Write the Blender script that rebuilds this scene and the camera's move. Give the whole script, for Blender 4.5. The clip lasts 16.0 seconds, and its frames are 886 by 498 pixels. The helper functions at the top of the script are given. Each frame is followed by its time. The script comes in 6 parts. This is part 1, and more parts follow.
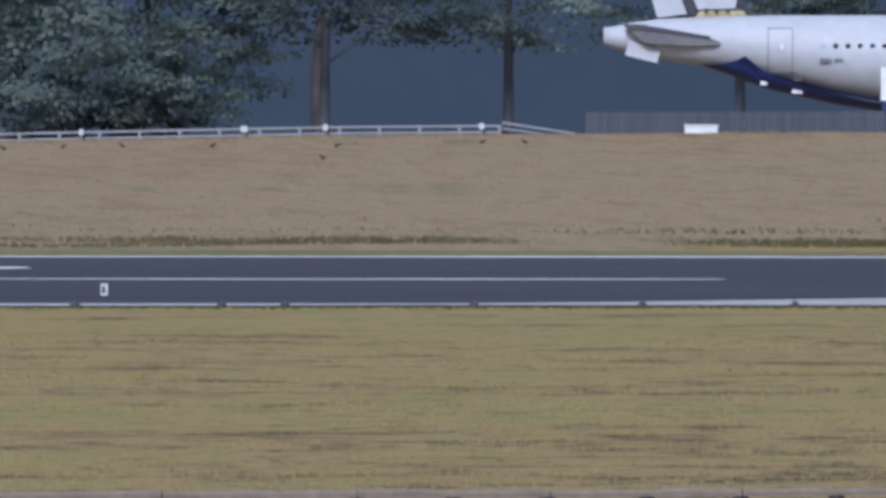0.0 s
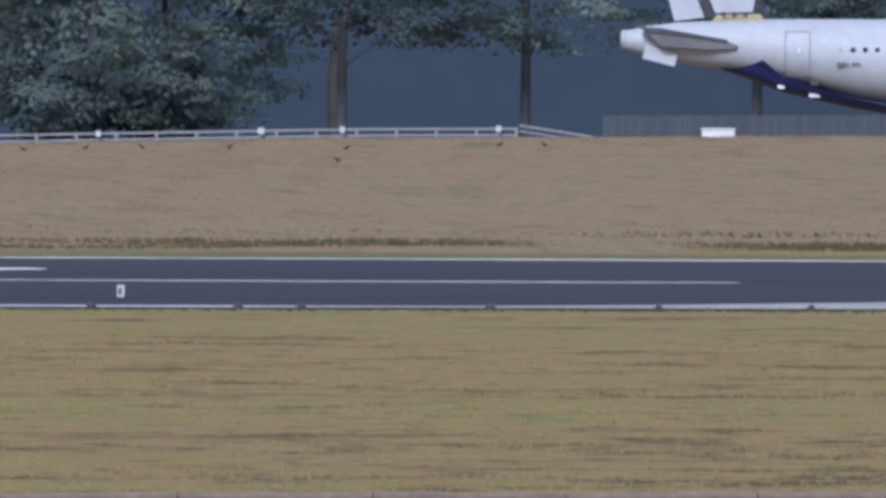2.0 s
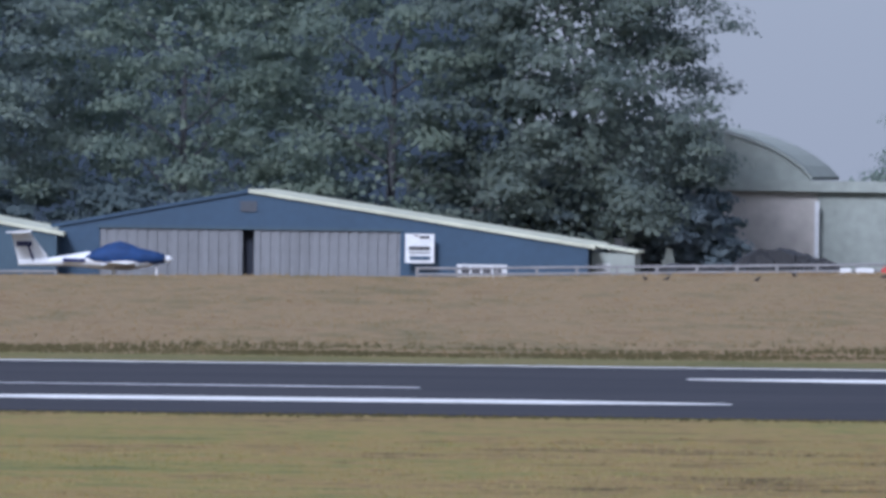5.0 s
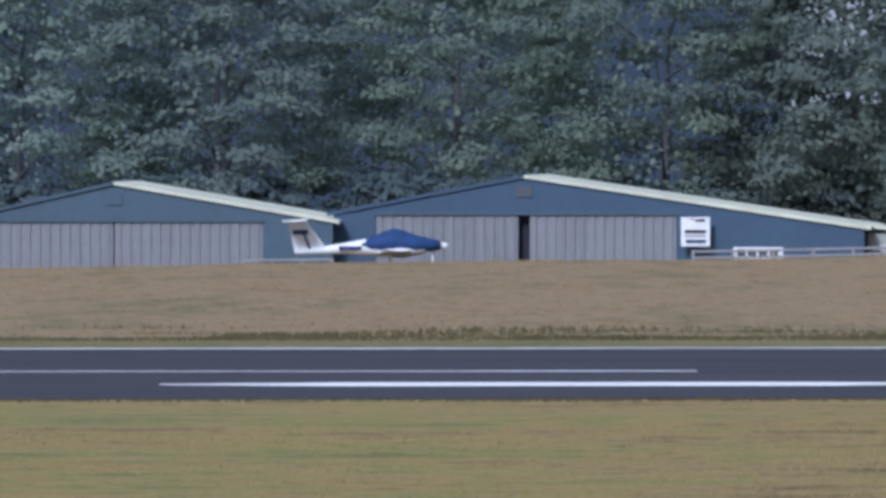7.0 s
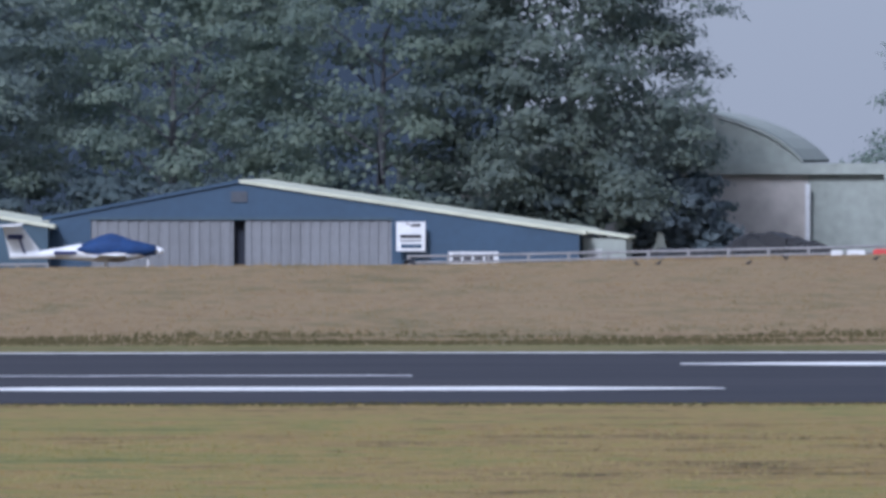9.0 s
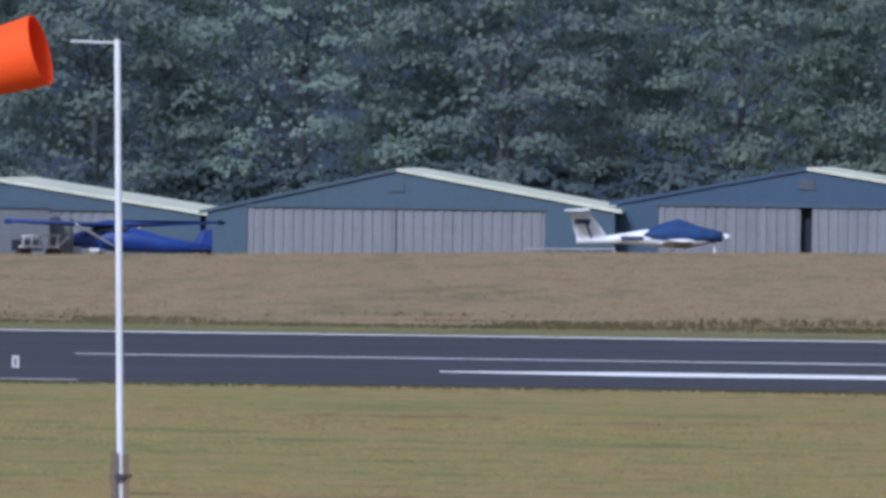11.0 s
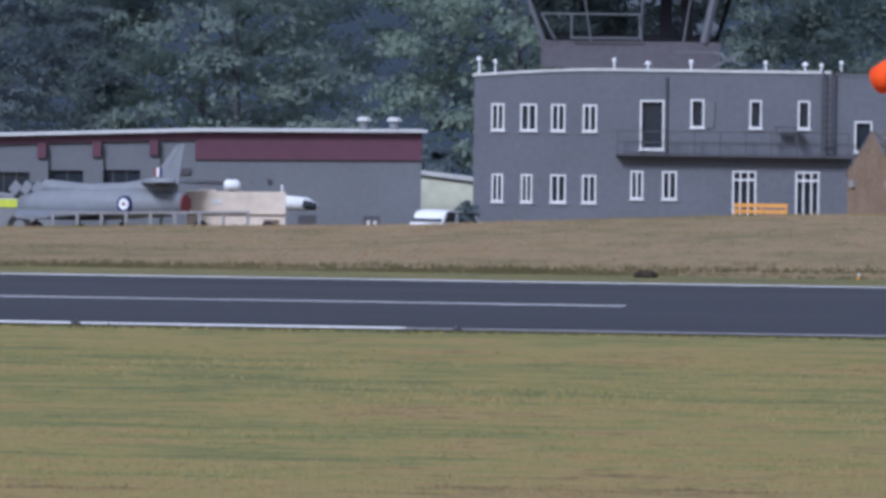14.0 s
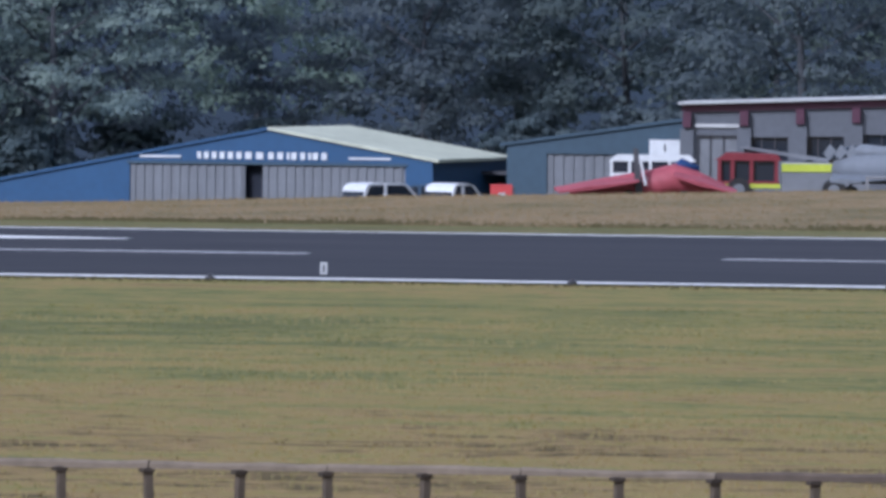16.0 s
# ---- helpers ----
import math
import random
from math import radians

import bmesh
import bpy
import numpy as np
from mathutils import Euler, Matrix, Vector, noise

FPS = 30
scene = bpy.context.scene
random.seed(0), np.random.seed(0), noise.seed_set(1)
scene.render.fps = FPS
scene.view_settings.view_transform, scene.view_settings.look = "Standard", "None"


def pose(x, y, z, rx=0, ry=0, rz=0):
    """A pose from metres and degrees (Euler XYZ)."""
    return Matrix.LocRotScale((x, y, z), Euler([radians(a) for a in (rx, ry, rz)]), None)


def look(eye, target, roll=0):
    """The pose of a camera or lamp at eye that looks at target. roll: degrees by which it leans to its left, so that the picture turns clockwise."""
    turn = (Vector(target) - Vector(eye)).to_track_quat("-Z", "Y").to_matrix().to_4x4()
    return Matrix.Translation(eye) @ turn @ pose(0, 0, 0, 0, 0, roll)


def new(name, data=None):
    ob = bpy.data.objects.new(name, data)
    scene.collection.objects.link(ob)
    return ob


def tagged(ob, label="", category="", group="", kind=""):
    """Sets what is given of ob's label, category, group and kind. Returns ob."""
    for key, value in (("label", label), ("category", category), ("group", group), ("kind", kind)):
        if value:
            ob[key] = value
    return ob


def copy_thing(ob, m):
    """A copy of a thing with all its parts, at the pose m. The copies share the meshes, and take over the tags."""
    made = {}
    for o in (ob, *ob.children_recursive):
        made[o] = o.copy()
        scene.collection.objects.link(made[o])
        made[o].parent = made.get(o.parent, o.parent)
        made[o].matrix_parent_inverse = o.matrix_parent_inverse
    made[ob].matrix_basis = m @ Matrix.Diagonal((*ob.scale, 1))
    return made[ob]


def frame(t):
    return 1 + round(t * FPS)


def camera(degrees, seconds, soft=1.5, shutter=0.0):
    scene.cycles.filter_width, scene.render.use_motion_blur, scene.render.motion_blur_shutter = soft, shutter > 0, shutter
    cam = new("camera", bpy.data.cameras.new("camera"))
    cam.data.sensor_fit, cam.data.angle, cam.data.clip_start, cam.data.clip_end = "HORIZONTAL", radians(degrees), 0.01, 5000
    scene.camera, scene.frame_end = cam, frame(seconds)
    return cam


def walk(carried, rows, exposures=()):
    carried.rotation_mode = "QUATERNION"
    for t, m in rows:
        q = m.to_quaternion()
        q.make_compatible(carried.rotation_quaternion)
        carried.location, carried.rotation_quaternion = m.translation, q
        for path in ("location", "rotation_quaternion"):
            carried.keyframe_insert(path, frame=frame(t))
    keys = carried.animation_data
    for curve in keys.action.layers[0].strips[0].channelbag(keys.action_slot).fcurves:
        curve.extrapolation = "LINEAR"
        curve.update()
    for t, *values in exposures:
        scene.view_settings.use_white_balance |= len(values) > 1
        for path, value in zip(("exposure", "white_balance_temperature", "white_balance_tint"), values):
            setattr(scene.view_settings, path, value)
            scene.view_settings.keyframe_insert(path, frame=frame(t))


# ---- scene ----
# ---- camera ----
EYE = 5.0          # eye height over the runway
LENS = 5.442


def aim(yaw, pitch, roll):
    """A pose of the panning camera: degrees to the right of the runway's normal, up, and of lean."""
    return pose(0, 0, EYE, 0, 0, -yaw) @ pose(0, 0, 0, 90 + pitch) @ pose(0, 0, 0, 0, 0, roll)


cam = camera(LENS, 16.0, soft=3.6)
PATH = [
    (0, 12.207, -1.163, 0.307),
    (0.5, 12.106, -1.128, 0.53),
    (1, 11.976, -1.095, 0.393),
    (1.5, 12.01, -1.141, 0.137),
    (2, 12.105, -1.148, 0.509),
    (2.5, 12.282, -0.913, 0.203),
    (2.8, 12.49, -0.82, 0.25),
    (3, 12.456, -0.805, 0.705),
    (3.5, 12.098, -0.684, 0.486),
    (3.6, 11.97, -0.664, 0.569),
    (3.7, 11.61, -0.643, 0.651),
    (3.8, 11.131, -0.622, 0.733),
    (3.9, 10.05, -0.605, 0.9),
    (4, 9.192, -0.588, 1.066),
    (4.1, 8.685, -0.611, 0.757),
    (4.2, 8.146, -0.635, 0.449),
    (4.3, 7.7, -0.625, 0.56),
    (4.4, 7.271, -0.616, 0.672),
    (4.5, 6.993, -0.607, 0.789),
    (4.6, 5.87, -0.569, 0.873),
    (4.7, 4.429, -0.53, 0.956),
    (4.8, 3.84, -0.528, 0.893),
    (4.9, 3.5, -0.526, 0.829),
    (5, 2.878, -0.524, 0.765),
    (5.1, 2.59, -0.529, 0.731),
    (5.2, 2.2, -0.534, 0.696),
    (7.3, 1.18, -0.646, -0.031),
    (7.5, 1.389, -0.656, -0.1),
    (7.8, 1.6, -0.61, -0.101),
    (8, 2.226, -0.577, -0.102),
    (8.2, 2.365, -0.577, -0.103),
    (8.5, 2.551, -0.587, -0.104),
    (8.7, 3.01, -0.593, -0.045),
    (10.8, 1.569, -0.657, 0.568),
    (10.9, 1.37, -0.681, 0.674),
    (11, -0.549, -0.705, 0.781),
    (11.1, -0.955, -0.734, 0.818),
    (11.2, -2.116, -0.763, 0.855),
    (11.3, -3.03, -0.786, 0.767),
    (11.4, -3.83, -0.808, 0.678),
    (11.5, -4.395, -0.83, 0.59),
    (11.6, -4.92, -0.86, 0.659),
    (11.7, -5.295, -0.891, 0.729),
    (11.8, -5.787, -0.921, 0.799),
    (11.9, -6.284, -0.919, 0.645),
    (12, -6.521, -0.917, 0.492),
    (12.2, -6.79, -0.948, 0.334),
    (12.5, -6.987, -0.995, 0.097),
    (13, -6.948, -1.009, 0.052),
    (13.5, -6.879, -1.074, 0.172),
    (14, -7.149, -1.036, 0.749),
    (14.2, -8.53, -1.07, 0.577),
    (14.3, -8.95, -1.087, 0.491),
    (14.4, -9.518, -1.104, 0.405),
    (14.5, -9.812, -1.1, 0.508),
    (14.7, -10.13, -1.121, 0.421),
    (15, -10.33, -1.153, 0.29),
    (15.2, -10.41, -1.217, 0.255),
    (15.5, -10.658, -1.312, 0.203),
    (15.7, -10.7, -1.311, 0.333),
    (15.8, -10.84, -1.31, 0.398),
    (15.9, -11.51, -1.309, 0.464),
    (16, -12.152, -1.309, 0.529),
]
walk(cam, [(t, aim(*a)) for t, *a in PATH], exposures=[(0.0, 0.85, 5210, 17), (16.0, 0.85, 5210, 17)])

# ---- light ----
SUN_UP, SUN_TURN = 36, 205
world = bpy.data.worlds.new("hazy_sky")
scene.world = world
world.use_nodes = True
wn, wl = world.node_tree.nodes, world.node_tree.links
sky = wn.new("ShaderNodeTexSky")
sky.sky_type = "NISHITA"
sky.sun_disc = False
sky.sun_elevation, sky.sun_rotation = radians(SUN_UP), radians(SUN_TURN)
sky.air_density, sky.dust_density, sky.ozone_density = 1.0, 4.0, 2.0
hazy = wn.new("ShaderNodeMix")
hazy.data_type = "RGBA"
hazy.inputs[0].default_value = 0.75
hazy.inputs[7].default_value = (2.6, 2.68, 2.74, 1)
wl.new(sky.outputs[0], hazy.inputs[6])
wl.new(hazy.outputs[2], wn["Background"].inputs[0])
wn["Background"].inputs[1].default_value = 0.102

sun_data = bpy.data.lights.new("sun", "SUN")
sun_data.energy, sun_data.angle, sun_data.color = 2.0, radians(14), (1.0, 0.95, 0.88)
sun = new("sun", sun_data)
sun.matrix_world = look((0, 0, 50), (-30 * math.sin(radians(SUN_TURN)), -30 * math.cos(radians(SUN_TURN)), 50 - 30 * math.tan(radians(SUN_UP))))

# ---- materials ----


def material(name, colour, rough=0.7, metal=0.0, dark=0.75, grain=8.0, coarse=0.6, spread=0.5, bump=0.0, spec=0.4, light=1.15, vary=0.0):
    """A procedural surface: two scales of noise between darker and lighter tones, with relief and per-object variation."""
    m = bpy.data.materials.new(name)
    m.use_nodes = True
    n, l = m.node_tree.nodes, m.node_tree.links
    b = n["Principled BSDF"]
    b.inputs["Roughness"].default_value, b.inputs["Metallic"].default_value = rough, metal
    b.inputs["Specular IOR Level"].default_value = spec
    co = n.new("ShaderNodeTexCoord")
    fine, wide = n.new("ShaderNodeTexNoise"), n.new("ShaderNodeTexNoise")
    fine.inputs["Scale"].default_value, wide.inputs["Scale"].default_value = grain, coarse
    fine.inputs["Detail"].default_value, wide.inputs["Detail"].default_value = 6, 4
    mixed = n.new("ShaderNodeMath")
    mixed.operation = "MULTIPLY_ADD"
    mixed.inputs[1].default_value = spread
    for t in (fine, wide):
        l.new(co.outputs["Object"], t.inputs["Vector"])
    l.new(fine.outputs["Fac"], mixed.inputs[0])
    half = n.new("ShaderNodeMath")
    half.operation = "MULTIPLY"
    half.inputs[1].default_value = 1 - spread
    l.new(wide.outputs["Fac"], half.inputs[0])
    l.new(half.outputs[0], mixed.inputs[2])
    ramp = n.new("ShaderNodeValToRGB")
    ramp.color_ramp.elements[0].position, ramp.color_ramp.elements[1].position = 0.3, 0.7
    ramp.color_ramp.elements[0].color = (*[c * dark for c in colour], 1)
    ramp.color_ramp.elements[1].color = (*[min(1, c * light) for c in colour], 1)
    l.new(mixed.outputs[0], ramp.inputs[0])
    out = ramp.outputs[0]
    if vary:
        info, hsv = n.new("ShaderNodeObjectInfo"), n.new("ShaderNodeHueSaturation")
        rng = n.new("ShaderNodeMapRange")
        rng.inputs[3].default_value, rng.inputs[4].default_value = 1 - vary, 1 + vary
        l.new(info.outputs["Random"], rng.inputs[0])
        l.new(rng.outputs[0], hsv.inputs["Value"])
        l.new(out, hsv.inputs["Color"])
        out = hsv.outputs[0]
    l.new(out, b.inputs["Base Color"])
    if bump:
        bp = n.new("ShaderNodeBump")
        bp.inputs["Strength"].default_value, bp.inputs["Distance"].default_value = bump, 0.05
        l.new(mixed.outputs[0], bp.inputs["Height"])
        l.new(bp.outputs[0], b.inputs["Normal"])
    return m


def banded(name, tones, size, squash=1.0, stretch=1.0, rough=0.9, bump=0.3, lean=0.0, contrast=1.5, middle=0.0, weights=(0.3, 0.36, 0.34, 0.0)):
    """Grassland or paving: several tones laid out by broad, middling and fine noise, with a slow change along the field."""
    m = bpy.data.materials.new(name)
    m.use_nodes = True
    n, l = m.node_tree.nodes, m.node_tree.links
    b = n["Principled BSDF"]
    b.inputs["Roughness"].default_value, b.inputs["Specular IOR Level"].default_value = rough, 0.15
    co, mp = n.new("ShaderNodeTexCoord"), n.new("ShaderNodeMapping")
    mp.inputs["Scale"].default_value = (stretch, squash, 1)
    l.new(co.outputs["Object"], mp.inputs[0])
    sep = n.new("ShaderNodeSeparateXYZ")
    l.new(co.outputs["Object"], sep.inputs[0])
    add = n.new("ShaderNodeMath")
    add.operation = "MULTIPLY_ADD"
    add.inputs[1].default_value, add.inputs[2].default_value = lean, 0.5 - 0.5 * contrast
    l.new(sep.outputs[0], add.inputs[0])
    if middle:
        # greener to one side and drier to the other in a belt half way to the runway
        off, far, bell, part_x, side = [n.new("ShaderNodeMath") for _ in range(5)]
        off.operation, far.operation, bell.operation, part_x.operation, side.operation = "SUBTRACT", "ABSOLUTE", "MULTIPLY_ADD", "MULTIPLY", "MULTIPLY_ADD"
        off.inputs[1].default_value, bell.inputs[1].default_value, bell.inputs[2].default_value = 150, -1 / 36, 1
        bell.use_clamp = True
        part_x.inputs[1].default_value = middle
        for p, q in ((sep.outputs[1], off.inputs[0]), (off.outputs[0], far.inputs[0]), (far.outputs[0], bell.inputs[0]), (sep.outputs[0], part_x.inputs[0]), (part_x.outputs[0], side.inputs[0]), (bell.outputs[0], side.inputs[1]), (add.outputs[0], side.inputs[2])):
            l.new(p, q)
        add = side
        # drier again close to the worn path
        near, dry = n.new("ShaderNodeMapRange"), n.new("ShaderNodeMath")
        near.inputs[1].default_value, near.inputs[2].default_value, near.inputs[3].default_value, near.inputs[4].default_value = 112, 128, 0.22, 0.0
        l.new(sep.outputs[1], near.inputs[0])
        l.new(near.outputs[0], dry.inputs[0])
        l.new(add.outputs[0], dry.inputs[1])
        add = dry
    for s, k in zip((size, size * 5, size * 17, size * 55), weights):
        t, mul = n.new("ShaderNodeTexNoise"), n.new("ShaderNodeMath")
        t.inputs["Scale"].default_value, t.inputs["Detail"].default_value = s, 4
        mul.operation = "MULTIPLY_ADD"
        mul.inputs[1].default_value = k * contrast
        l.new(mp.outputs[0], t.inputs["Vector"])
        l.new(t.outputs["Fac"], mul.inputs[0])
        l.new(add.outputs[0], mul.inputs[2])
        add = mul
    ramp = n.new("ShaderNodeValToRGB")
    e = ramp.color_ramp.elements
    while len(e) < len(tones):
        e.new(0.5)
    for i, (p, c) in enumerate(tones):
        e[i].position, e[i].color = p, (*c, 1)
    l.new(add.outputs[0], ramp.inputs[0])
    l.new(ramp.outputs[0], b.inputs["Base Color"])
    bp = n.new("ShaderNodeBump")
    bp.inputs["Strength"].default_value, bp.inputs["Distance"].default_value = bump, 0.1
    l.new(add.outputs[0], bp.inputs["Height"])
    l.new(bp.outputs[0], b.inputs["Normal"])
    return m


def leafage(name, low, high, rough=0.6, haze_sheen=0.0, through_light=0.58, vary=1.0):
    """Leaves and blades: tone by single piece and by whole plant."""
    m = bpy.data.materials.new(name)
    m.use_nodes = True
    n, l = m.node_tree.nodes, m.node_tree.links
    b = n["Principled BSDF"]
    b.inputs["Roughness"].default_value, b.inputs["Specular IOR Level"].default_value = rough, 0.5
    # bluish sheen paints a haze-like lift over the leaves
    b.inputs["Sheen Weight"].default_value, b.inputs["Sheen Roughness"].default_value = haze_sheen, 0.5
    b.inputs["Sheen Tint"].default_value = (0.7, 0.82, 1.0, 1)
    geo, info, ramp = n.new("ShaderNodeNewGeometry"), n.new("ShaderNodeObjectInfo"), n.new("ShaderNodeValToRGB")
    ramp.color_ramp.elements[0].color, ramp.color_ramp.elements[1].color = (*low, 1), (*high, 1)
    hsv, rng, hue = n.new("ShaderNodeHueSaturation"), n.new("ShaderNodeMapRange"), n.new("ShaderNodeMapRange")
    rng.inputs[3].default_value, rng.inputs[4].default_value = 1 - 0.25 * vary, 1 + 0.25 * vary
    hue.inputs[3].default_value, hue.inputs[4].default_value = 0.5 - 0.03 * vary, 0.5 + 0.03 * vary
    co, tex = n.new("ShaderNodeTexCoord"), n.new("ShaderNodeTexNoise")
    tex.inputs["Scale"].default_value, tex.inputs["Detail"].default_value = 0.55, 3
    l.new(co.outputs["Object"], tex.inputs["Vector"])
    # broad noise puts sunlit and shaded clumps into the tone
    patch, leafy = n.new("ShaderNodeMapRange"), n.new("ShaderNodeMath")
    patch.inputs[1].default_value, patch.inputs[2].default_value = 0.35, 0.65
    patch.inputs[4].default_value = 0.72
    leafy.operation = "MULTIPLY_ADD"
    leafy.inputs[1].default_value = 0.28
    l.new(tex.outputs["Fac"], patch.inputs[0])
    l.new(geo.outputs["Random Per Island"], leafy.inputs[0])
    l.new(patch.outputs[0], leafy.inputs[2])
    l.new(leafy.outputs[0], ramp.inputs[0])
    l.new(info.outputs["Random"], rng.inputs[0])
    l.new(info.outputs["Random"], hue.inputs[0])
    l.new(hue.outputs[0], hsv.inputs["Hue"])
    l.new(rng.outputs[0], hsv.inputs["Value"])
    l.new(ramp.outputs[0], hsv.inputs["Color"])
    l.new(hsv.outputs[0], b.inputs["Base Color"])
    thin, both = n.new("ShaderNodeBsdfTranslucent"), n.new("ShaderNodeMixShader")
    both.inputs[0].default_value = through_light
    l.new(hsv.outputs[0], thin.inputs[0])
    l.new(b.outputs[0], both.inputs[1])
    l.new(thin.outputs[0], both.inputs[2])
    l.new(both.outputs[0], n["Material Output"].inputs[0])
    return m


def glass(name, colour, rough=0.08):
    m = bpy.data.materials.new(name)
    m.use_nodes = True
    b = m.node_tree.nodes["Principled BSDF"]
    b.inputs["Base Color"].default_value = (*colour, 1)
    b.inputs["Roughness"].default_value, b.inputs["Specular IOR Level"].default_value = rough, 0.6
    return m


MOWN = banded("mown_grass", [(0.0, (0.105, 0.108, 0.04)), (0.22, (0.155, 0.156, 0.054)), (0.42, (0.214, 0.18, 0.06)), (0.58, (0.23, 0.172, 0.063)), (0.76, (0.25, 0.173, 0.08)), (0.9, (0.155, 0.112, 0.048)), (1.0, (0.085, 0.064, 0.026))], 0.08, 1.2, 0.5, contrast=6.0, lean=0.0012, middle=0.0082, weights=(0.2, 0.26, 0.28, 0.26))
MEADOW = banded("dry_meadow", [(0.1, (0.135, 0.115, 0.058)), (0.36, (0.19, 0.145, 0.08)), (0.58, (0.235, 0.175, 0.1)), (0.85, (0.185, 0.13, 0.072))], 0.12, 0.25, 1.0, contrast=3.4, lean=0.0014, weights=(0.34, 0.38, 0.28, 0.0))
VERGE = banded("green_verge", [(0.3, (0.085, 0.085, 0.03)), (0.5, (0.135, 0.125, 0.048)), (0.7, (0.2, 0.165, 0.075))], 0.12)
# leaf litter, darkened further in colour for shade under the trees
WOOD_FLOOR = banded("shaded_woodland_floor", [(0.35, (0.03, 0.035, 0.02)), (0.5, (0.05, 0.05, 0.03)), (0.65, (0.07, 0.065, 0.04))], 0.3)
ASPHALT = banded("runway_asphalt", [(0.3, (0.026, 0.026, 0.034)), (0.5, (0.034, 0.034, 0.043)), (0.7, (0.046, 0.044, 0.053))], 0.12, 1.6, 0.12, rough=0.75, bump=0.05, contrast=2.2)
LINE = material("runway_paint", (0.72, 0.72, 0.72), 0.7, dark=0.75, grain=1.5, coarse=0.2)
THIN_LINE = material("thin_worn_runway_paint", (0.5, 0.5, 0.52), 0.75, dark=0.7, grain=1.5, coarse=0.2)
FAINT = material("worn_runway_paint", (0.3, 0.29, 0.3), 0.8, dark=0.6, grain=1.0, coarse=0.2)
CONCRETE = material("pale_concrete", (0.33, 0.32, 0.31), 0.85, dark=0.75, grain=2.0, coarse=0.2)
BLUE_SHEET = material("blue_profiled_sheet", (0.029, 0.06, 0.108), 0.55, grain=3, coarse=0.3, dark=0.8)
BRIGHT_BLUE = material("bright_blue_sheet", (0.022, 0.07, 0.16), 0.5, grain=3, coarse=0.3, dark=0.85)
SLATE_BLUE = material("weathered_blue_sheet", (0.042, 0.074, 0.108), 0.6, grain=3, coarse=0.3, dark=0.8)
DOOR_GREY = material("grey_steel_door", (0.155, 0.165, 0.185), 0.55, grain=3, coarse=0.5, dark=0.8, vary=0.08)
ROOF_PALE = material("pale_green_roof_sheet", (0.5, 0.52, 0.42), 0.7, grain=2, coarse=0.4, dark=0.75)
# near-black colour that stands in for shade inside openings and rooms
DARK = material("painted_interior_shade", (0.018, 0.022, 0.035), 0.9, grain=2, coarse=0.5)
RENDER_GREY = material("grey_painted_render", (0.1, 0.107, 0.13), 0.85, grain=4, coarse=0.35, dark=0.85, bump=0.1)
BLOCK_GREY = material("grey_blockwork", (0.11, 0.119, 0.14), 0.85, grain=4, coarse=0.3, dark=0.85, bump=0.1)
BROWN_GREY = material("brown_grey_cladding", (0.072, 0.068, 0.082), 0.8, grain=4, coarse=0.5, dark=0.8)
MAROON = material("maroon_fascia", (0.078, 0.03, 0.052), 0.6, grain=2, coarse=0.4, dark=0.8)
WHITE = material("white_paint", (0.58, 0.6, 0.63), 0.45, grain=4, coarse=0.5, dark=0.86)
OFFWHITE = material("off_white_paint", (0.44, 0.45, 0.46), 0.6, grain=4, coarse=0.5, dark=0.8)
PANE = glass("dark_window_glass", (0.02, 0.025, 0.035))
IRON = material("dark_painted_iron", (0.05, 0.05, 0.06), 0.6, grain=10, coarse=1)
STONE = material("brown_stone_wall", (0.17, 0.122, 0.086), 0.9, grain=5, coarse=1.0, dark=0.6, bump=0.4)
TILES = material("mossy_stone_tiles", (0.085, 0.078, 0.082), 0.9, grain=5, coarse=1.6, dark=0.35, light=1.9, bump=0.4, vary=0.2)
ORANGE_YELLOW = material("yellow_paint", (0.62, 0.3, 0.06), 0.6, grain=4, coarse=0.5)
BARK = material("bark", (0.075, 0.08, 0.092), 0.9, grain=6, coarse=1.0, dark=0.6, bump=0.5)
# leaf tones raised and blued in colour to stand in for haze
LEAF = leafage("tree_leaves", (0.142, 0.194, 0.196), (0.25, 0.308, 0.256), haze_sheen=0.35)
LEAF_GREEN = leafage("pale_green_tree_leaves", (0.148, 0.206, 0.185), (0.256, 0.322, 0.246), haze_sheen=0.35)
# darker, bluer leaf copies with shade and haze painted into the tone
LEAF_BLUE = leafage("haze_blued_tree_leaves", (0.066, 0.096, 0.112), (0.125, 0.162, 0.158), haze_sheen=0.3)
LEAF_DARK = leafage("shade_toned_leaves", (0.085, 0.12, 0.14), (0.12, 0.165, 0.175), haze_sheen=0.3)
PALE_BARK = material("pale_bark", (0.17, 0.16, 0.165), 0.9, grain=6, coarse=1.0, dark=0.6, bump=0.4)
# faint blue-grey glow stands in for haze seen between the trees
HAZE_BACKDROP = material("glowing_haze_backdrop", (0.01, 0.013, 0.018), 1.0, grain=0.6, coarse=0.12, spec=0.0)
HAZE_BACKDROP.node_tree.nodes["Principled BSDF"].inputs["Emission Color"].default_value = (0.029, 0.038, 0.051, 1)
HAZE_BACKDROP.node_tree.nodes["Principled BSDF"].inputs["Emission Strength"].default_value = 0.78
STALK = leafage("bleached_stalks", (0.24, 0.21, 0.085), (0.36, 0.3, 0.14), 0.85, through_light=0.4, vary=0.0)
GREEN_BLADE = leafage("green_grass_blades", (0.09, 0.085, 0.036), (0.152, 0.13, 0.06), 0.8, vary=0.0)
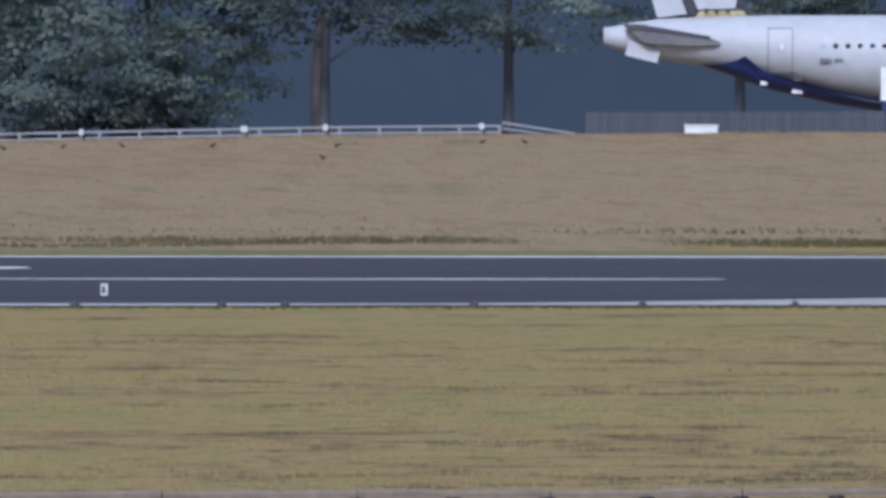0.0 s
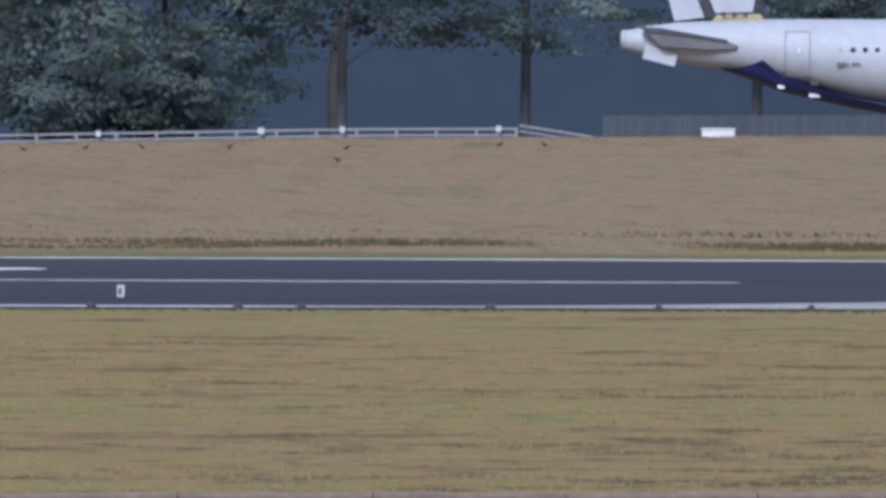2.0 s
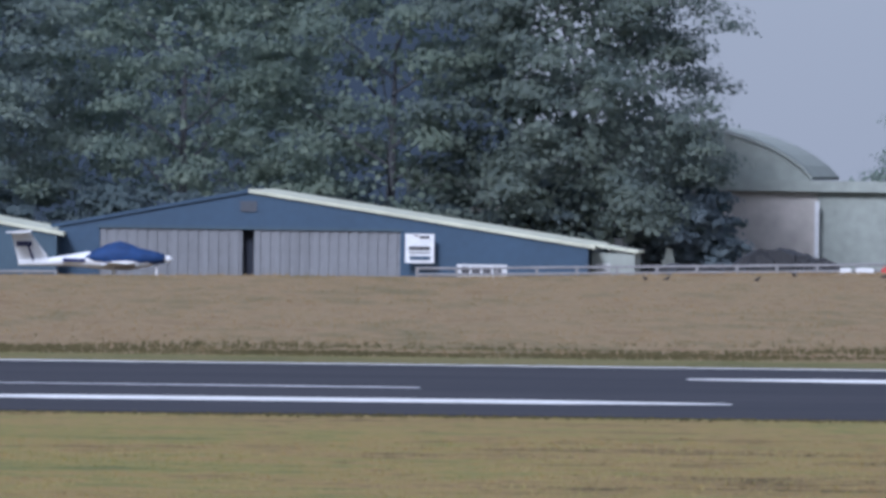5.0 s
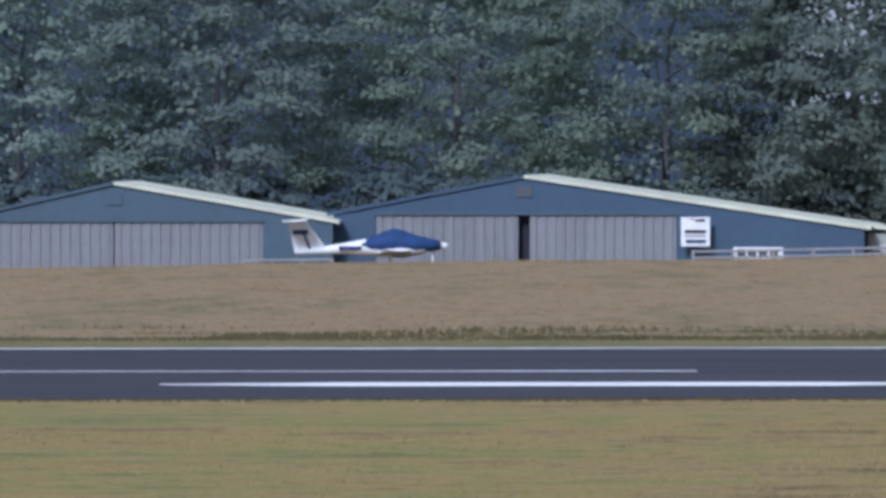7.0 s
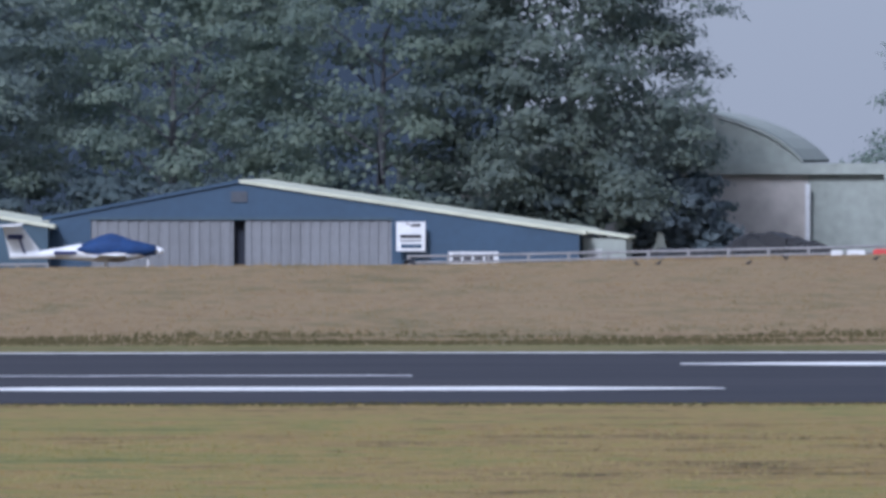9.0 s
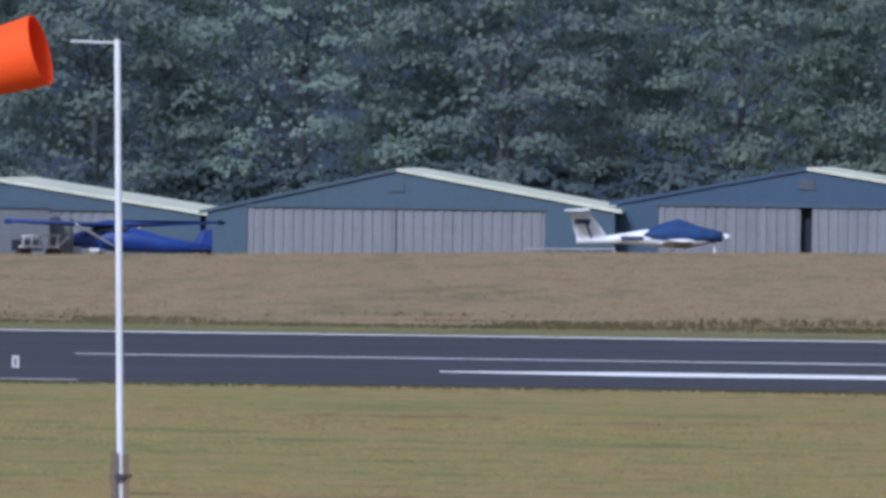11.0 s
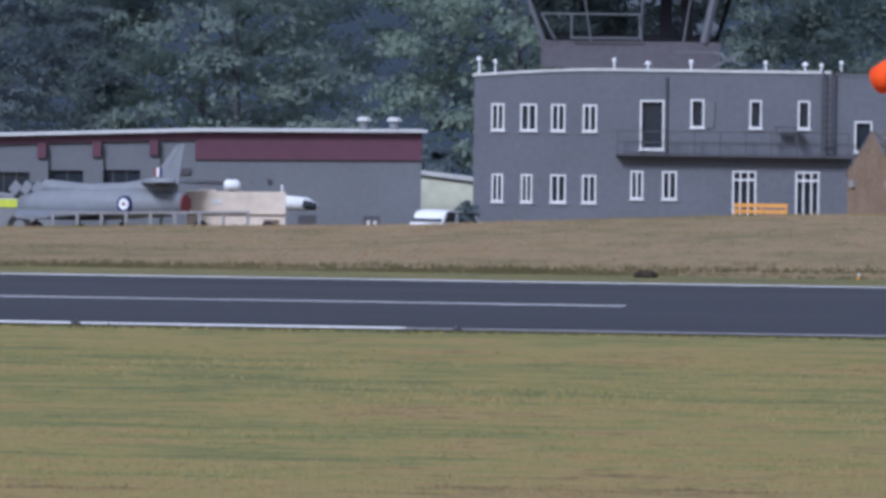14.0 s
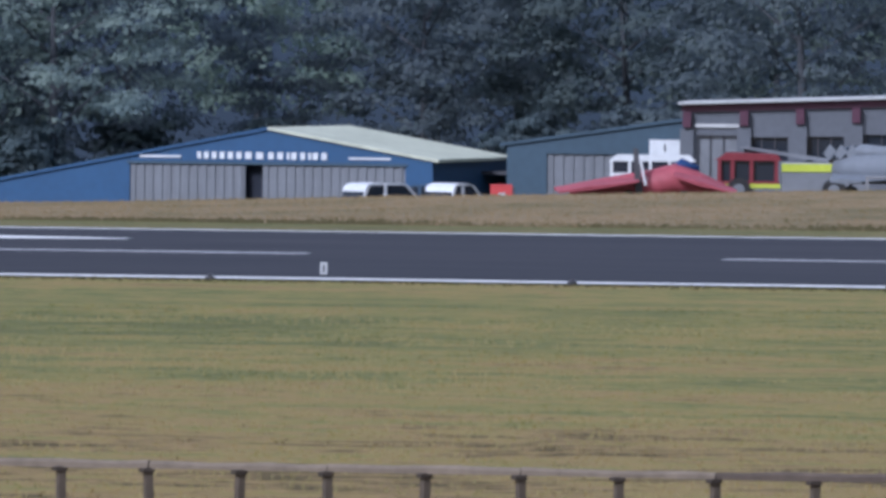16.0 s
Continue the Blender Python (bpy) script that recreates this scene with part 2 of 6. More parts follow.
TIMBER = material("weathered_timber", (0.15, 0.12, 0.095), 0.85, grain=8, coarse=1.5, dark=0.65, bump=0.3)
PALE_TIMBER = material("pale_grey_timber", (0.225, 0.225, 0.235), 0.85, grain=8, coarse=1.0, dark=0.7)
DARK_TIMBER = material("dark_grey_fence_boards", (0.06, 0.068, 0.085), 0.85, grain=8, coarse=1.0, dark=0.7, vary=0.15)

CAB_GLASS = glass("cab_glass", (0.27, 0.28, 0.32))
for key, value in (("Transmission Weight", 1.0), ("Roughness", 0.0), ("IOR", 1.12)):
    CAB_GLASS.node_tree.nodes["Principled BSDF"].inputs[key].default_value = value
GREEN_GREY = material("grey_green_concrete", (0.28, 0.31, 0.29), 0.9, grain=2, coarse=0.25, dark=0.75, bump=0.1)
STAINED = material("stained_pale_panels", (0.46, 0.44, 0.42), 0.85, grain=1.5, coarse=0.25, dark=0.72, bump=0.1)

# ---- mesh helpers ----


def box(bm, x0, x1, y0, y1, z0, z1, m=None):
    v = [bm.verts.new(p) for p in ((x0, y0, z0), (x1, y0, z0), (x1, y1, z0), (x0, y1, z0), (x0, y0, z1), (x1, y0, z1), (x1, y1, z1), (x0, y1, z1))]
    for f in ((3, 2, 1, 0), (4, 5, 6, 7), (0, 1, 5, 4), (1, 2, 6, 5), (2, 3, 7, 6), (3, 0, 4, 7)):
        bm.faces.new([v[i] for i in f])
    if m:
        bmesh.ops.transform(bm, matrix=m, verts=v)
    return bm


def prism(bm, outline, y0, y1, m=None):
    """A solid with the given outline in x and z, from y0 back to y1."""
    a = [bm.verts.new((x, y0, z)) for x, z in outline]
    b = [bm.verts.new((x, y1, z)) for x, z in outline]
    bm.faces.new(a)
    bm.faces.new(b[::-1])
    for i in range(len(a)):
        j = (i + 1) % len(a)
        bm.faces.new((a[j], a[i], b[i], b[j]))
    bmesh.ops.recalc_face_normals(bm, faces=bm.faces)
    if m:
        bmesh.ops.transform(bm, matrix=m, verts=a + b)
    return bm


def tube(bm, p, q, r0, r1=None, n=8):
    """A tapered round bar from p to q."""
    p, q, r1 = Vector(p), Vector(q), r0 if r1 is None else r1
    turn = (q - p).to_track_quat("Z", "Y")
    rings = []
    for c, r in ((p, r0), (q, r1)):
        rings.append([bm.verts.new(c + turn @ Vector((r * math.cos(a), r * math.sin(a), 0))) for a in [2 * math.pi * i / n for i in range(n)]])
    for i in range(n):
        j = (i + 1) % n
        bm.faces.new((rings[0][i], rings[0][j], rings[1][j], rings[1][i]))
    bm.faces.new(rings[0][::-1])
    bm.faces.new(rings[1])
    return bm


def loft(bm, sections, n=14, caps=True):
    """A skin through elliptic sections (centre, half width, half height) across x."""
    rings = []
    for (x, y, z), w, h in sections:
        rings.append([bm.verts.new((x, y + w * math.cos(a), z + h * math.sin(a))) for a in [2 * math.pi * i / n for i in range(n)]])
    for r, s in zip(rings, rings[1:]):
        for i in range(n):
            j = (i + 1) % n
            bm.faces.new((r[i], r[j], s[j], s[i]))
    if caps:
        bm.faces.new(rings[0][::-1])
        bm.faces.new(rings[-1])
    bmesh.ops.recalc_face_normals(bm, faces=bm.faces)
    for f in bm.faces:
        f.smooth = len(f.verts) == 4
    return bm


def part(name, bm, mat, parent=None, label="", m=None):
    me = bpy.data.meshes.new(name)
    bm.to_mesh(me)
    bm.free()
    me.materials.append(mat)
    ob = new(name, me)
    if parent:
        ob.parent = parent
    if m:
        ob.matrix_basis = m
    if label:
        ob["label"] = label
    return ob


def B(*a):
    return box(bmesh.new(), *a)


RIDGE_AZ = [-14.7, -12.3, -9.7, -7.5, -5.2, -4.5, -2.0, 0.2, 2.9, 5.4, 9.8, 11.6, 13.3, 14.7]
RIDGE_DIP = [-0.01830, -0.01727, -0.01624, -0.01564, -0.01400, -0.01376, -0.01327, -0.01248, -0.01212, -0.01115, -0.00897, -0.00818, -0.00782, -0.00758]
RIDGE_R = 365.0


def gz(x, y):
    """Height of the ground: level round the runway, then tilting to a low crest; falling away behind it."""
    r, a = math.hypot(x, y), math.degrees(math.atan2(x, y))
    fade = min(1.0, max(0.0, (50 - abs(a)) / 28))
    start = 237 / max(0.2, math.cos(radians(a)))
    if fade == 0 or r < start:
        return 0.0
    dip = float(np.interp(a, RIDGE_AZ, RIDGE_DIP))
    crest = EYE + dip * RIDGE_R
    if r < RIDGE_R:
        return fade * crest * (r - start) / (RIDGE_R - start)
    drop = 0.35 + 0.25 * min(1, max(0, (a - 12.75) / 0.3)) + 1.0 * max(0, 1 - abs(a + 12.45) / 0.7) ** 0.5 + 0.55 * max(0, 1 - abs(a + 7.2) / 0.2) ** 0.5
    return fade * (EYE + dip * min(r, 540) - drop * min(1, (r - RIDGE_R) / (6 if a < 12.7 else 16)))


def spot(az, r, turn=0.0, up=0.0):
    """A pose on the ground that faces the camera: bearing, distance, extra turn."""
    x, y = r * math.sin(radians(az)), r * math.cos(radians(az))
    return pose(x, y, gz(x, y) + up, 0, 0, turn - az)


def thing(name, m, label, category, group=""):
    ob = new(name)
    ob.empty_display_size = 0.5
    ob.matrix_basis = m
    return tagged(ob, label, category, group)


# ---- ground ----
angles = sorted(set([-180 + 6 * i for i in range(61)] + [-24 + 0.4 * i for i in range(121)]))[:-1]
radii = [2, 20, 45, 70, 90, 100, 110, 130, 160, 180, 200, 220, 232, 240, 250, 265, 280, 300, 320, 340, 355, 362, 365, 368, 371, 380, 400, 430, 470, 540, 700, 1100, 2000, 4000]
verts, faces = [(0, 0, 0)], []
for r in radii:
    for a in angles:
        x, y = r * math.sin(radians(a)), r * math.cos(radians(a))
        verts.append((x, y, gz(x, y)))
na = len(angles)
for i in range(na):
    j = (i + 1) % na
    faces.append((0, 1 + j, 1 + i))
    for k in range(len(radii) - 1):
        p, q = 1 + k * na, 1 + (k + 1) * na
        faces.append((p + i, p + j, q + j, q + i))
me = bpy.data.meshes.new("ground")
me.from_pydata(verts, [], faces)
me.materials.append(MOWN)
me.materials.append(MEADOW)
me.materials.append(WOOD_FLOOR)
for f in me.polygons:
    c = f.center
    # ground from the wood onward takes the shade-darkened litter
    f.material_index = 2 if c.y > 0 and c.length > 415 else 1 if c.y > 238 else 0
    f.use_smooth = True
tagged(new("ground", me), "mown olive airfield grass with tan dry streaks", "grass", kind="structure")


def sheet(name, pts, z, mat, label, category):
    bm = bmesh.new()
    bm.faces.new([bm.verts.new((x, y, z)) for x, y in pts])
    bmesh.ops.recalc_face_normals(bm, faces=bm.faces)
    if bm.faces[:][0].normal.z < 0:
        bmesh.ops.reverse_faces(bm, faces=bm.faces[:])
    return tagged(part(name, bm, mat), label, category, kind="structure")


def strip(name, x0, x1, y0, y1, z, mat, label, category):
    n = max(2, int((x1 - x0) / 3))
    rng = random.Random(name + label)
    lo = [(x0 + (x1 - x0) * i / n, y0 + rng.uniform(-0.12, 0.12)) for i in range(n + 1)]
    hi = [(x0 + (x1 - x0) * i / n, y1 + rng.uniform(-0.12, 0.12)) for i in range(n, -1, -1)]
    return sheet(name, lo + hi, z, mat, label, category)


part("runway", B(-600, 600, 184.6, 230.8, -0.3, 0.02), ASPHALT)
tagged(bpy.data.objects["runway"], "dark blue-grey asphalt runway with white markings", "runway", kind="structure")
strip("far_verge", -300, 300, 230.8, 238.5, 0.035, VERGE, "short green grass verge along the runway", "grass")
strip("runway_edge_line", -300, 300, 229.4, 230.5, 0.03, LINE, "white painted runway edge line", "marking")
strip("runway_edge_line", 28.5, 38.5, 184.5, 185.7, 0.03, THIN_LINE, "white painted runway edge line", "marking")
strip("runway_edge_line", 38.5, 160, 184.5, 185.9, 0.03, FAINT, "worn pale runway edge line", "marking")
strip("runway_edge_line", -300, -24.0, 184.5, 185.9, 0.03, LINE, "white painted runway edge line", "marking")
strip("runway_edge_line", -24.0, -9.0, 184.5, 185.5, 0.03, FAINT, "worn pale runway edge line", "marking")
for x0, x1 in ((-38.0, -21.8), (-10.1, 9.9), (24.8, 51.2), (-66, -47.6), (63, 83), (-94, -76)):
    strip("centre_line", x0, x1, 206.0, 207.0, 0.03, THIN_LINE, "thin white runway centre line dash", "marking")
for x0, x1, y0, y1 in ((-1.9, 15.9, 193.4, 196.6), (16.7, 37.0, 215.6, 219.2), (-75, -54.9, 217.0, 220.4)):
    taper = 1.2
    sheet("touchdown_mark", [(x0, y0 + taper), (x0 + 4, y0), (x1 - 4, y0), (x1, y0 + taper), (x1, y1 - taper), (x1 - 4, y1), (x0 + 4, y1), (x0, y1 - taper)], 0.034, LINE, "broad white touchdown marking on the runway", "marking")
sheet("concrete_shoulder", [(36, 184.3), (62, 183.8), (62, 195.0), (44, 186.6)], 0.038, CONCRETE, "pale concrete taxiway edge beside the runway", "pavement")


def blades(name, count, region, height, width, mat, label, seed, clump=0.0, flat=0.35):
    """One stuff object of grass tufts, each three leaning blades."""
    rng = random.Random(seed)
    vs, fs = [], []
    for _ in range(count):
        x, y = region(rng)
        if clump > 1 and noise.noise((x * 0.09, y * 0.3, seed)) < -0.12:
            continue
        z = gz(x, y)
        h = height * rng.uniform(0.55, 1.25) * (1 + clump * noise.noise((x * 0.15, y * 0.15, seed)))
        for _ in range(3):
            a, s = rng.uniform(-0.6, 0.6), width * rng.uniform(0.6, 1.4)
            dx, dy, ox = math.cos(a) * s, math.sin(a) * s, rng.uniform(-0.25, 0.25) * height * 2
            lx = rng.uniform(-flat, flat) * h
            k = len(vs)
            vs += [(x + ox - dx, y - dy, z - 0.03), (x + ox + dx, y + dy, z - 0.03), (x + ox + lx, y + rng.uniform(-0.2, flat - 0.15) * h * (1 if flat < 1 else 4), z + h)]
            fs.append((k, k + 1, k + 2))
    g = bpy.data.meshes.new(name)
    g.from_pydata(vs, [], fs)
    g.materials.append(mat)
    return tagged(new(name, g), label, "grass", kind="stuff")


def fan(r0, r1, half=16.5):
    def pick(rng):
        r, a = math.sqrt(rng.uniform(r0 * r0, r1 * r1)), radians(rng.uniform(-half, half))
        return r * math.sin(a), max(238.5, r * math.cos(a)) if r0 > 200 else r * math.cos(a)
    return pick


blades("mown_blades", 60000, fan(96, 172, 17.5), 0.045, 0.006, MOWN, "short mown dry grass stubble", 9, 0.8)
blades("dry_stalks", 26000, fan(100, 165, 17.5), 0.05, 0.009, STALK, "bleached dry stalks in the mown grass", 19, 1.5)
blades("dry_stalks", 16000, fan(98, 122, 17.5), 0.045, 0.009, STALK, "bleached dry stalks in the mown grass", 23, 1.5)
blades("meadow_grass", 50000, fan(241, 362), 0.09, 0.01, MEADOW, "tall dry tan meadow grass", 6, 1.0)
blades("crest_grass", 14000, fan(359, 367), 0.09, 0.012, MEADOW, "tall dry tan grass on the crest", 4, 0.9)
blades("verge_grass", 34000, lambda rng: (rng.uniform(-75, 75), 239.5 + abs(rng.gauss(0, 6.0))), 0.09, 0.016, GREEN_BLADE, "olive tufted grass along the verge", 5, 1.5)
blades("runway_side_grass", 6000, lambda rng: (rng.uniform(-58, 58), rng.gauss(183.6, 0.5)), 0.04, 0.04, GREEN_BLADE, "ragged grass at the runway side", 7, 0.6)


# ---- trees ----


def leaf_quads(p, up, size, rng, wide=0.42):
    """Pointed leaves at the places p, facing up."""
    n = len(p)
    up = up / np.linalg.norm(up, axis=1)[:, None]
    side = np.cross(up, rng.normal(size=(n, 3)))
    side /= np.linalg.norm(side, axis=1)[:, None]
    z = size * rng.uniform(0.6, 1.35, n)[:, None]
    a, b = side * z * wide, np.cross(up, side) * z
    return np.stack([p - b * 0.6, p + a - up * z * 0.12, p + b * 0.75, p - a - up * z * 0.12], 1).reshape(-1, 3)


def crown_mesh(name, seed, height, width, tufts, leaves, base=0.12, leaf=0.3, mat=None, full=2.0, girth=0.3, size=(0.55, 1.35), inner=0.3):
    """A crown of leafy sprays on uneven boughs, with gaps between them. full: how blunt the top is; girth: where it is widest."""
    rng = np.random.default_rng(seed)
    quads = []
    boughs = [(rng.uniform(0, 2 * math.pi), rng.uniform(0, 1), rng.uniform(0.3, 0.6), rng.uniform(-0.26, 0.2)) for _ in range(26)]

    def reach(f, v):
        k = max(0.0, (f - girth) / (1 - girth))
        r = max(0.06, 1 - k ** full) ** (0.5 if full >= 2 else 1.0) * (0.86 + 0.14 * min(1, f / 0.2))
        for bv, bf, bs, bh in boughs:
            d = (v - bv + math.pi) % (2 * math.pi) - math.pi
            r *= 1 + bh * math.exp(-(d / bs) ** 2 - ((f - bf) / (bs * 0.28)) ** 2)
        return r * width * 0.5

    per = 6 if tufts > 60 else 1
    count = max(1, tufts // per)
    for k in range(count):
        # a bough: a rounded head of sprays round its own centre
        f, v = (k + rng.uniform(0, 1)) / count, k * 2.39996 + rng.uniform(-0.4, 0.4)
        w = reach(f, v) * (rng.uniform(0.8, 0.98) if k % 4 else rng.uniform(0.45, 0.8))
        mid = np.array([w * math.cos(v), w * math.sin(v), height * (base + (0.96 - base) * f)])
        span = rng.uniform(0.075, 0.14) * width if per > 1 else 0.0
        for _ in range(per):
            e = rng.normal(size=3)
            e /= np.linalg.norm(e)
            e[2] = abs(e[2]) - 0.25
            e += 0.35 * np.array([math.cos(v), math.sin(v), 0])
            s = rng.uniform(*size)
            c = mid + e * span * np.array([1.0, 1.0, 0.7])
            n = int(leaves * s * s / (0.64 * max(size) ** 2) * rng.uniform(0.7, 1.2)) + 4
            d = rng.normal(size=(n, 3))
            d /= np.linalg.norm(d, axis=1)[:, None]
            d[:, 2] = np.where(d[:, 2] < -0.3, -d[:, 2], d[:, 2])
            out = np.array([math.cos(v), math.sin(v), -0.35])
            p = c + d * rng.uniform(0.35, 1.05, n)[:, None] * s * np.array([1.15, 1.15, 0.62]) + out * (rng.uniform(0, 0.6, n) ** 2)[:, None] * s
            quads.append(leaf_quads(p, d * 0.6 + e * 0.6 + rng.normal(size=(n, 3)) * 0.3 + np.array([0, 0, 0.4]), leaf, rng))
    n = int(tufts * leaves * inner)
    if n:
        # the thinner leaves of the inner boughs
        f, v = rng.uniform(0, 1, n), rng.uniform(0, 2 * math.pi, n)
        grid = np.array([[reach(i / 20, j * math.pi / 18) for j in range(36)] for i in range(21)])
        w = grid[(f * 20).astype(int), (v / (math.pi / 18)).astype(int) % 36] * rng.uniform(0.5, 0.84, n)
        p = np.stack([w * np.cos(v), w * np.sin(v), height * (base + (0.93 - base) * f)], 1)
        up = np.stack([np.cos(v), np.sin(v), np.full(n, 0.6)], 1) + rng.normal(size=(n, 3)) * 0.3
        quads.append(leaf_quads(p, up, leaf * 1.25, rng, 0.5))
    q = np.concatenate(quads)
    g = bpy.data.meshes.new(name)
    g.from_pydata(q.tolist(), [], np.arange(len(q)).reshape(-1, 4).tolist())
    g.materials.append(mat or LEAF)
    return g


def tree(seed, height, width, tufts=400, leaves=80, base=0.12, mat=None, full=2.0, girth=0.3, inner=0.06, leaf=0.205, bark=None, lean=0.4):
    t = thing("tree", pose(0, -100, -60), "broad dense dark green deciduous tree in full leaf", "tree", "wood behind the airfield")
    rng = random.Random(seed)
    bm = bmesh.new()
    top = (rng.uniform(-lean, lean), rng.uniform(-lean, lean), height * 0.6)
    tube(bm, (0, 0, -0.3), (0, 0, height * 0.22), 0.27, 0.22, 9)
    tube(bm, (0, 0, height * 0.22), top, 0.22, 0.06, 8)
    for k in range(9):
        a, z = k * 2.4, height * (0.2 + 0.045 * k)
        e = (math.cos(a) * width * 0.33, math.sin(a) * width * 0.33, z + height * 0.16)
        tube(bm, (0, 0, z), e, 0.08, 0.02, 6)
    part("trunk", bm, bark or BARK, t)
    c = new("crown", crown_mesh("crown", seed, height, width, tufts, leaves, base, leaf, mat, full, girth, inner=inner))
    c.parent = t
    return t


# low: leafy down to the ground; high: clear stems under the crown; edge: rounded trees at the gap in the wood
low_kinds = [tree(11, 17.5, 12.5, base=0.06), tree(12, 19, 13.6, base=0.05), tree(13, 16.8, 12, base=0.06), tree(14, 18.5, 13, base=0.05, mat=LEAF_GREEN)]
# dusky: the low trees again in the darker, hazier leaf copies
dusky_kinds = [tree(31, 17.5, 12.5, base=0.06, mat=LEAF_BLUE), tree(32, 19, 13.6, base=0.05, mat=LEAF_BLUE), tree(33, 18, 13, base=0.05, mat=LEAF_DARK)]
high_kinds = [tree(15, 18, 12.5, 300, base=0.25, mat=LEAF_BLUE), tree(16, 19, 13.5, 300, base=0.22), tree(17, 17.5, 12, 290, base=0.27, mat=LEAF_GREEN)]
edge_kinds = [tree(18, 19, 12.2, 620, base=0.1, full=2.4, inner=0.16), tree(19, 19, 13.2, 640, base=0.03, full=1.5, girth=0.26, mat=LEAF_GREEN, inner=0.3)]
rng = random.Random(5)
used = set()


def plant(kinds, az, r, k):
    m = spot(az, r, rng.uniform(0, 360))
    if id(kinds[k]) not in used:
        used.add(id(kinds[k]))
        kinds[k].matrix_basis = m
        return kinds[k]
    return copy_thing(kinds[k], m)


for az, r, kind, k in ((3.69, 427, edge_kinds, 0), (2.55, 430, low_kinds, 3), (6.56, 456, edge_kinds, 1), (7.75, 436, low_kinds, 0), (8.3, 445, high_kinds, 0), (9.95, 428, low_kinds, 1), (10.4, 436, low_kinds, 3), (8.85, 492, low_kinds, 2)):
    plant(kind, az, r, k)
for i in range(14):
    az = -16.6 + 1.38 * i + rng.uniform(-0.25, 0.25)
    r, k = (459 if i < 5 else 434) + rng.uniform(-2, 6), rng.randrange(4)
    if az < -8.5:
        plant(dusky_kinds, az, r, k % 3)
    else:
        plant(low_kinds, az, r, k)
for i in range(4):
    plant(high_kinds, 11.45 + 1.25 * i + rng.uniform(-0.15, 0.15), 430 + rng.uniform(-3, 5), i % 3)
plant(high_kinds, 9.2, 438, 1)
plant(high_kinds, -14.55, 447, 1)
# a second, looser row deeper in the wood
for i in range(20):
    az = -16.4 + 1.6 * i + rng.uniform(-0.3, 0.3)
    if not 3.0 < az < 7.6 and az < 10.5:
        tagged(plant(high_kinds, az, (478 if az < -10 else 456) + rng.uniform(-2, 6), i % 3), "tall green tree deeper in the wood")

# slim pale stems at the edge of the wood
for az, r, tip, low_r, top_z in ((8.6, 423, -0.45, 0.1, 7.2), (11.43, 433, 0.1, 0.42, 6.0)):
    s = thing("bare_trunk", spot(az, r), "pale bare tree trunk at the edge of the wood", "trunk")
    part("stem", tube(tube(bmesh.new(), (0.1, 0, -0.4), (0, 0, top_z * 0.6), low_r, low_r * 0.8, 9), (0, 0, top_z * 0.58), (tip, 0.2, top_z), low_r * 0.8, low_r * 0.4, 8), PALE_BARK, s)


def bush(seed, h, w):
    t = thing("bush", pose(0, -100, -60), "low shrub under the trees, leaves toned dark for shade", "bush", "undergrowth")
    # undergrowth takes the leaf copy darkened for shade
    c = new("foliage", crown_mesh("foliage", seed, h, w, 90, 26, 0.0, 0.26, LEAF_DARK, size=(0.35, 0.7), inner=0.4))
    c.parent = t
    part("stem", tube(bmesh.new(), (0, 0, -0.2), (0.1, 0, h * 0.7), 0.1, 0.04, 7), BARK, t)
    return t


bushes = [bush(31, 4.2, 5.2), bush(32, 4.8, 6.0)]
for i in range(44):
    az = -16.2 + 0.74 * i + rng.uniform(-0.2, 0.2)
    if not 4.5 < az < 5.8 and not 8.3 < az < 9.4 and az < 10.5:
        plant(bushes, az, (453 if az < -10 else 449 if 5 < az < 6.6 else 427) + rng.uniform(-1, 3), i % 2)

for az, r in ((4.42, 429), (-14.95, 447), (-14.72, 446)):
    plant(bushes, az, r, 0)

# added glowing backdrop: haze painted as far woodland, closing the view behind the trees
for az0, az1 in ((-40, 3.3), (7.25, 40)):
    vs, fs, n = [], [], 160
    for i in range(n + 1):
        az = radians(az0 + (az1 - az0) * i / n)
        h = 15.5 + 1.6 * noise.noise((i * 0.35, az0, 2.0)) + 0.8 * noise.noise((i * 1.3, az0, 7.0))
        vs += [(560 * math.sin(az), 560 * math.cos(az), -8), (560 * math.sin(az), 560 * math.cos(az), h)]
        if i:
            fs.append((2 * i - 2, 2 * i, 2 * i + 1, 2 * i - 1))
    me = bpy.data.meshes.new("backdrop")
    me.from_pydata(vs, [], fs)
    me.materials.append(HAZE_BACKDROP)
    tagged(new("backdrop", me), "added glowing backdrop painted as blue hazy woodland", "woodland", kind="structure")

# ---- hangars ----


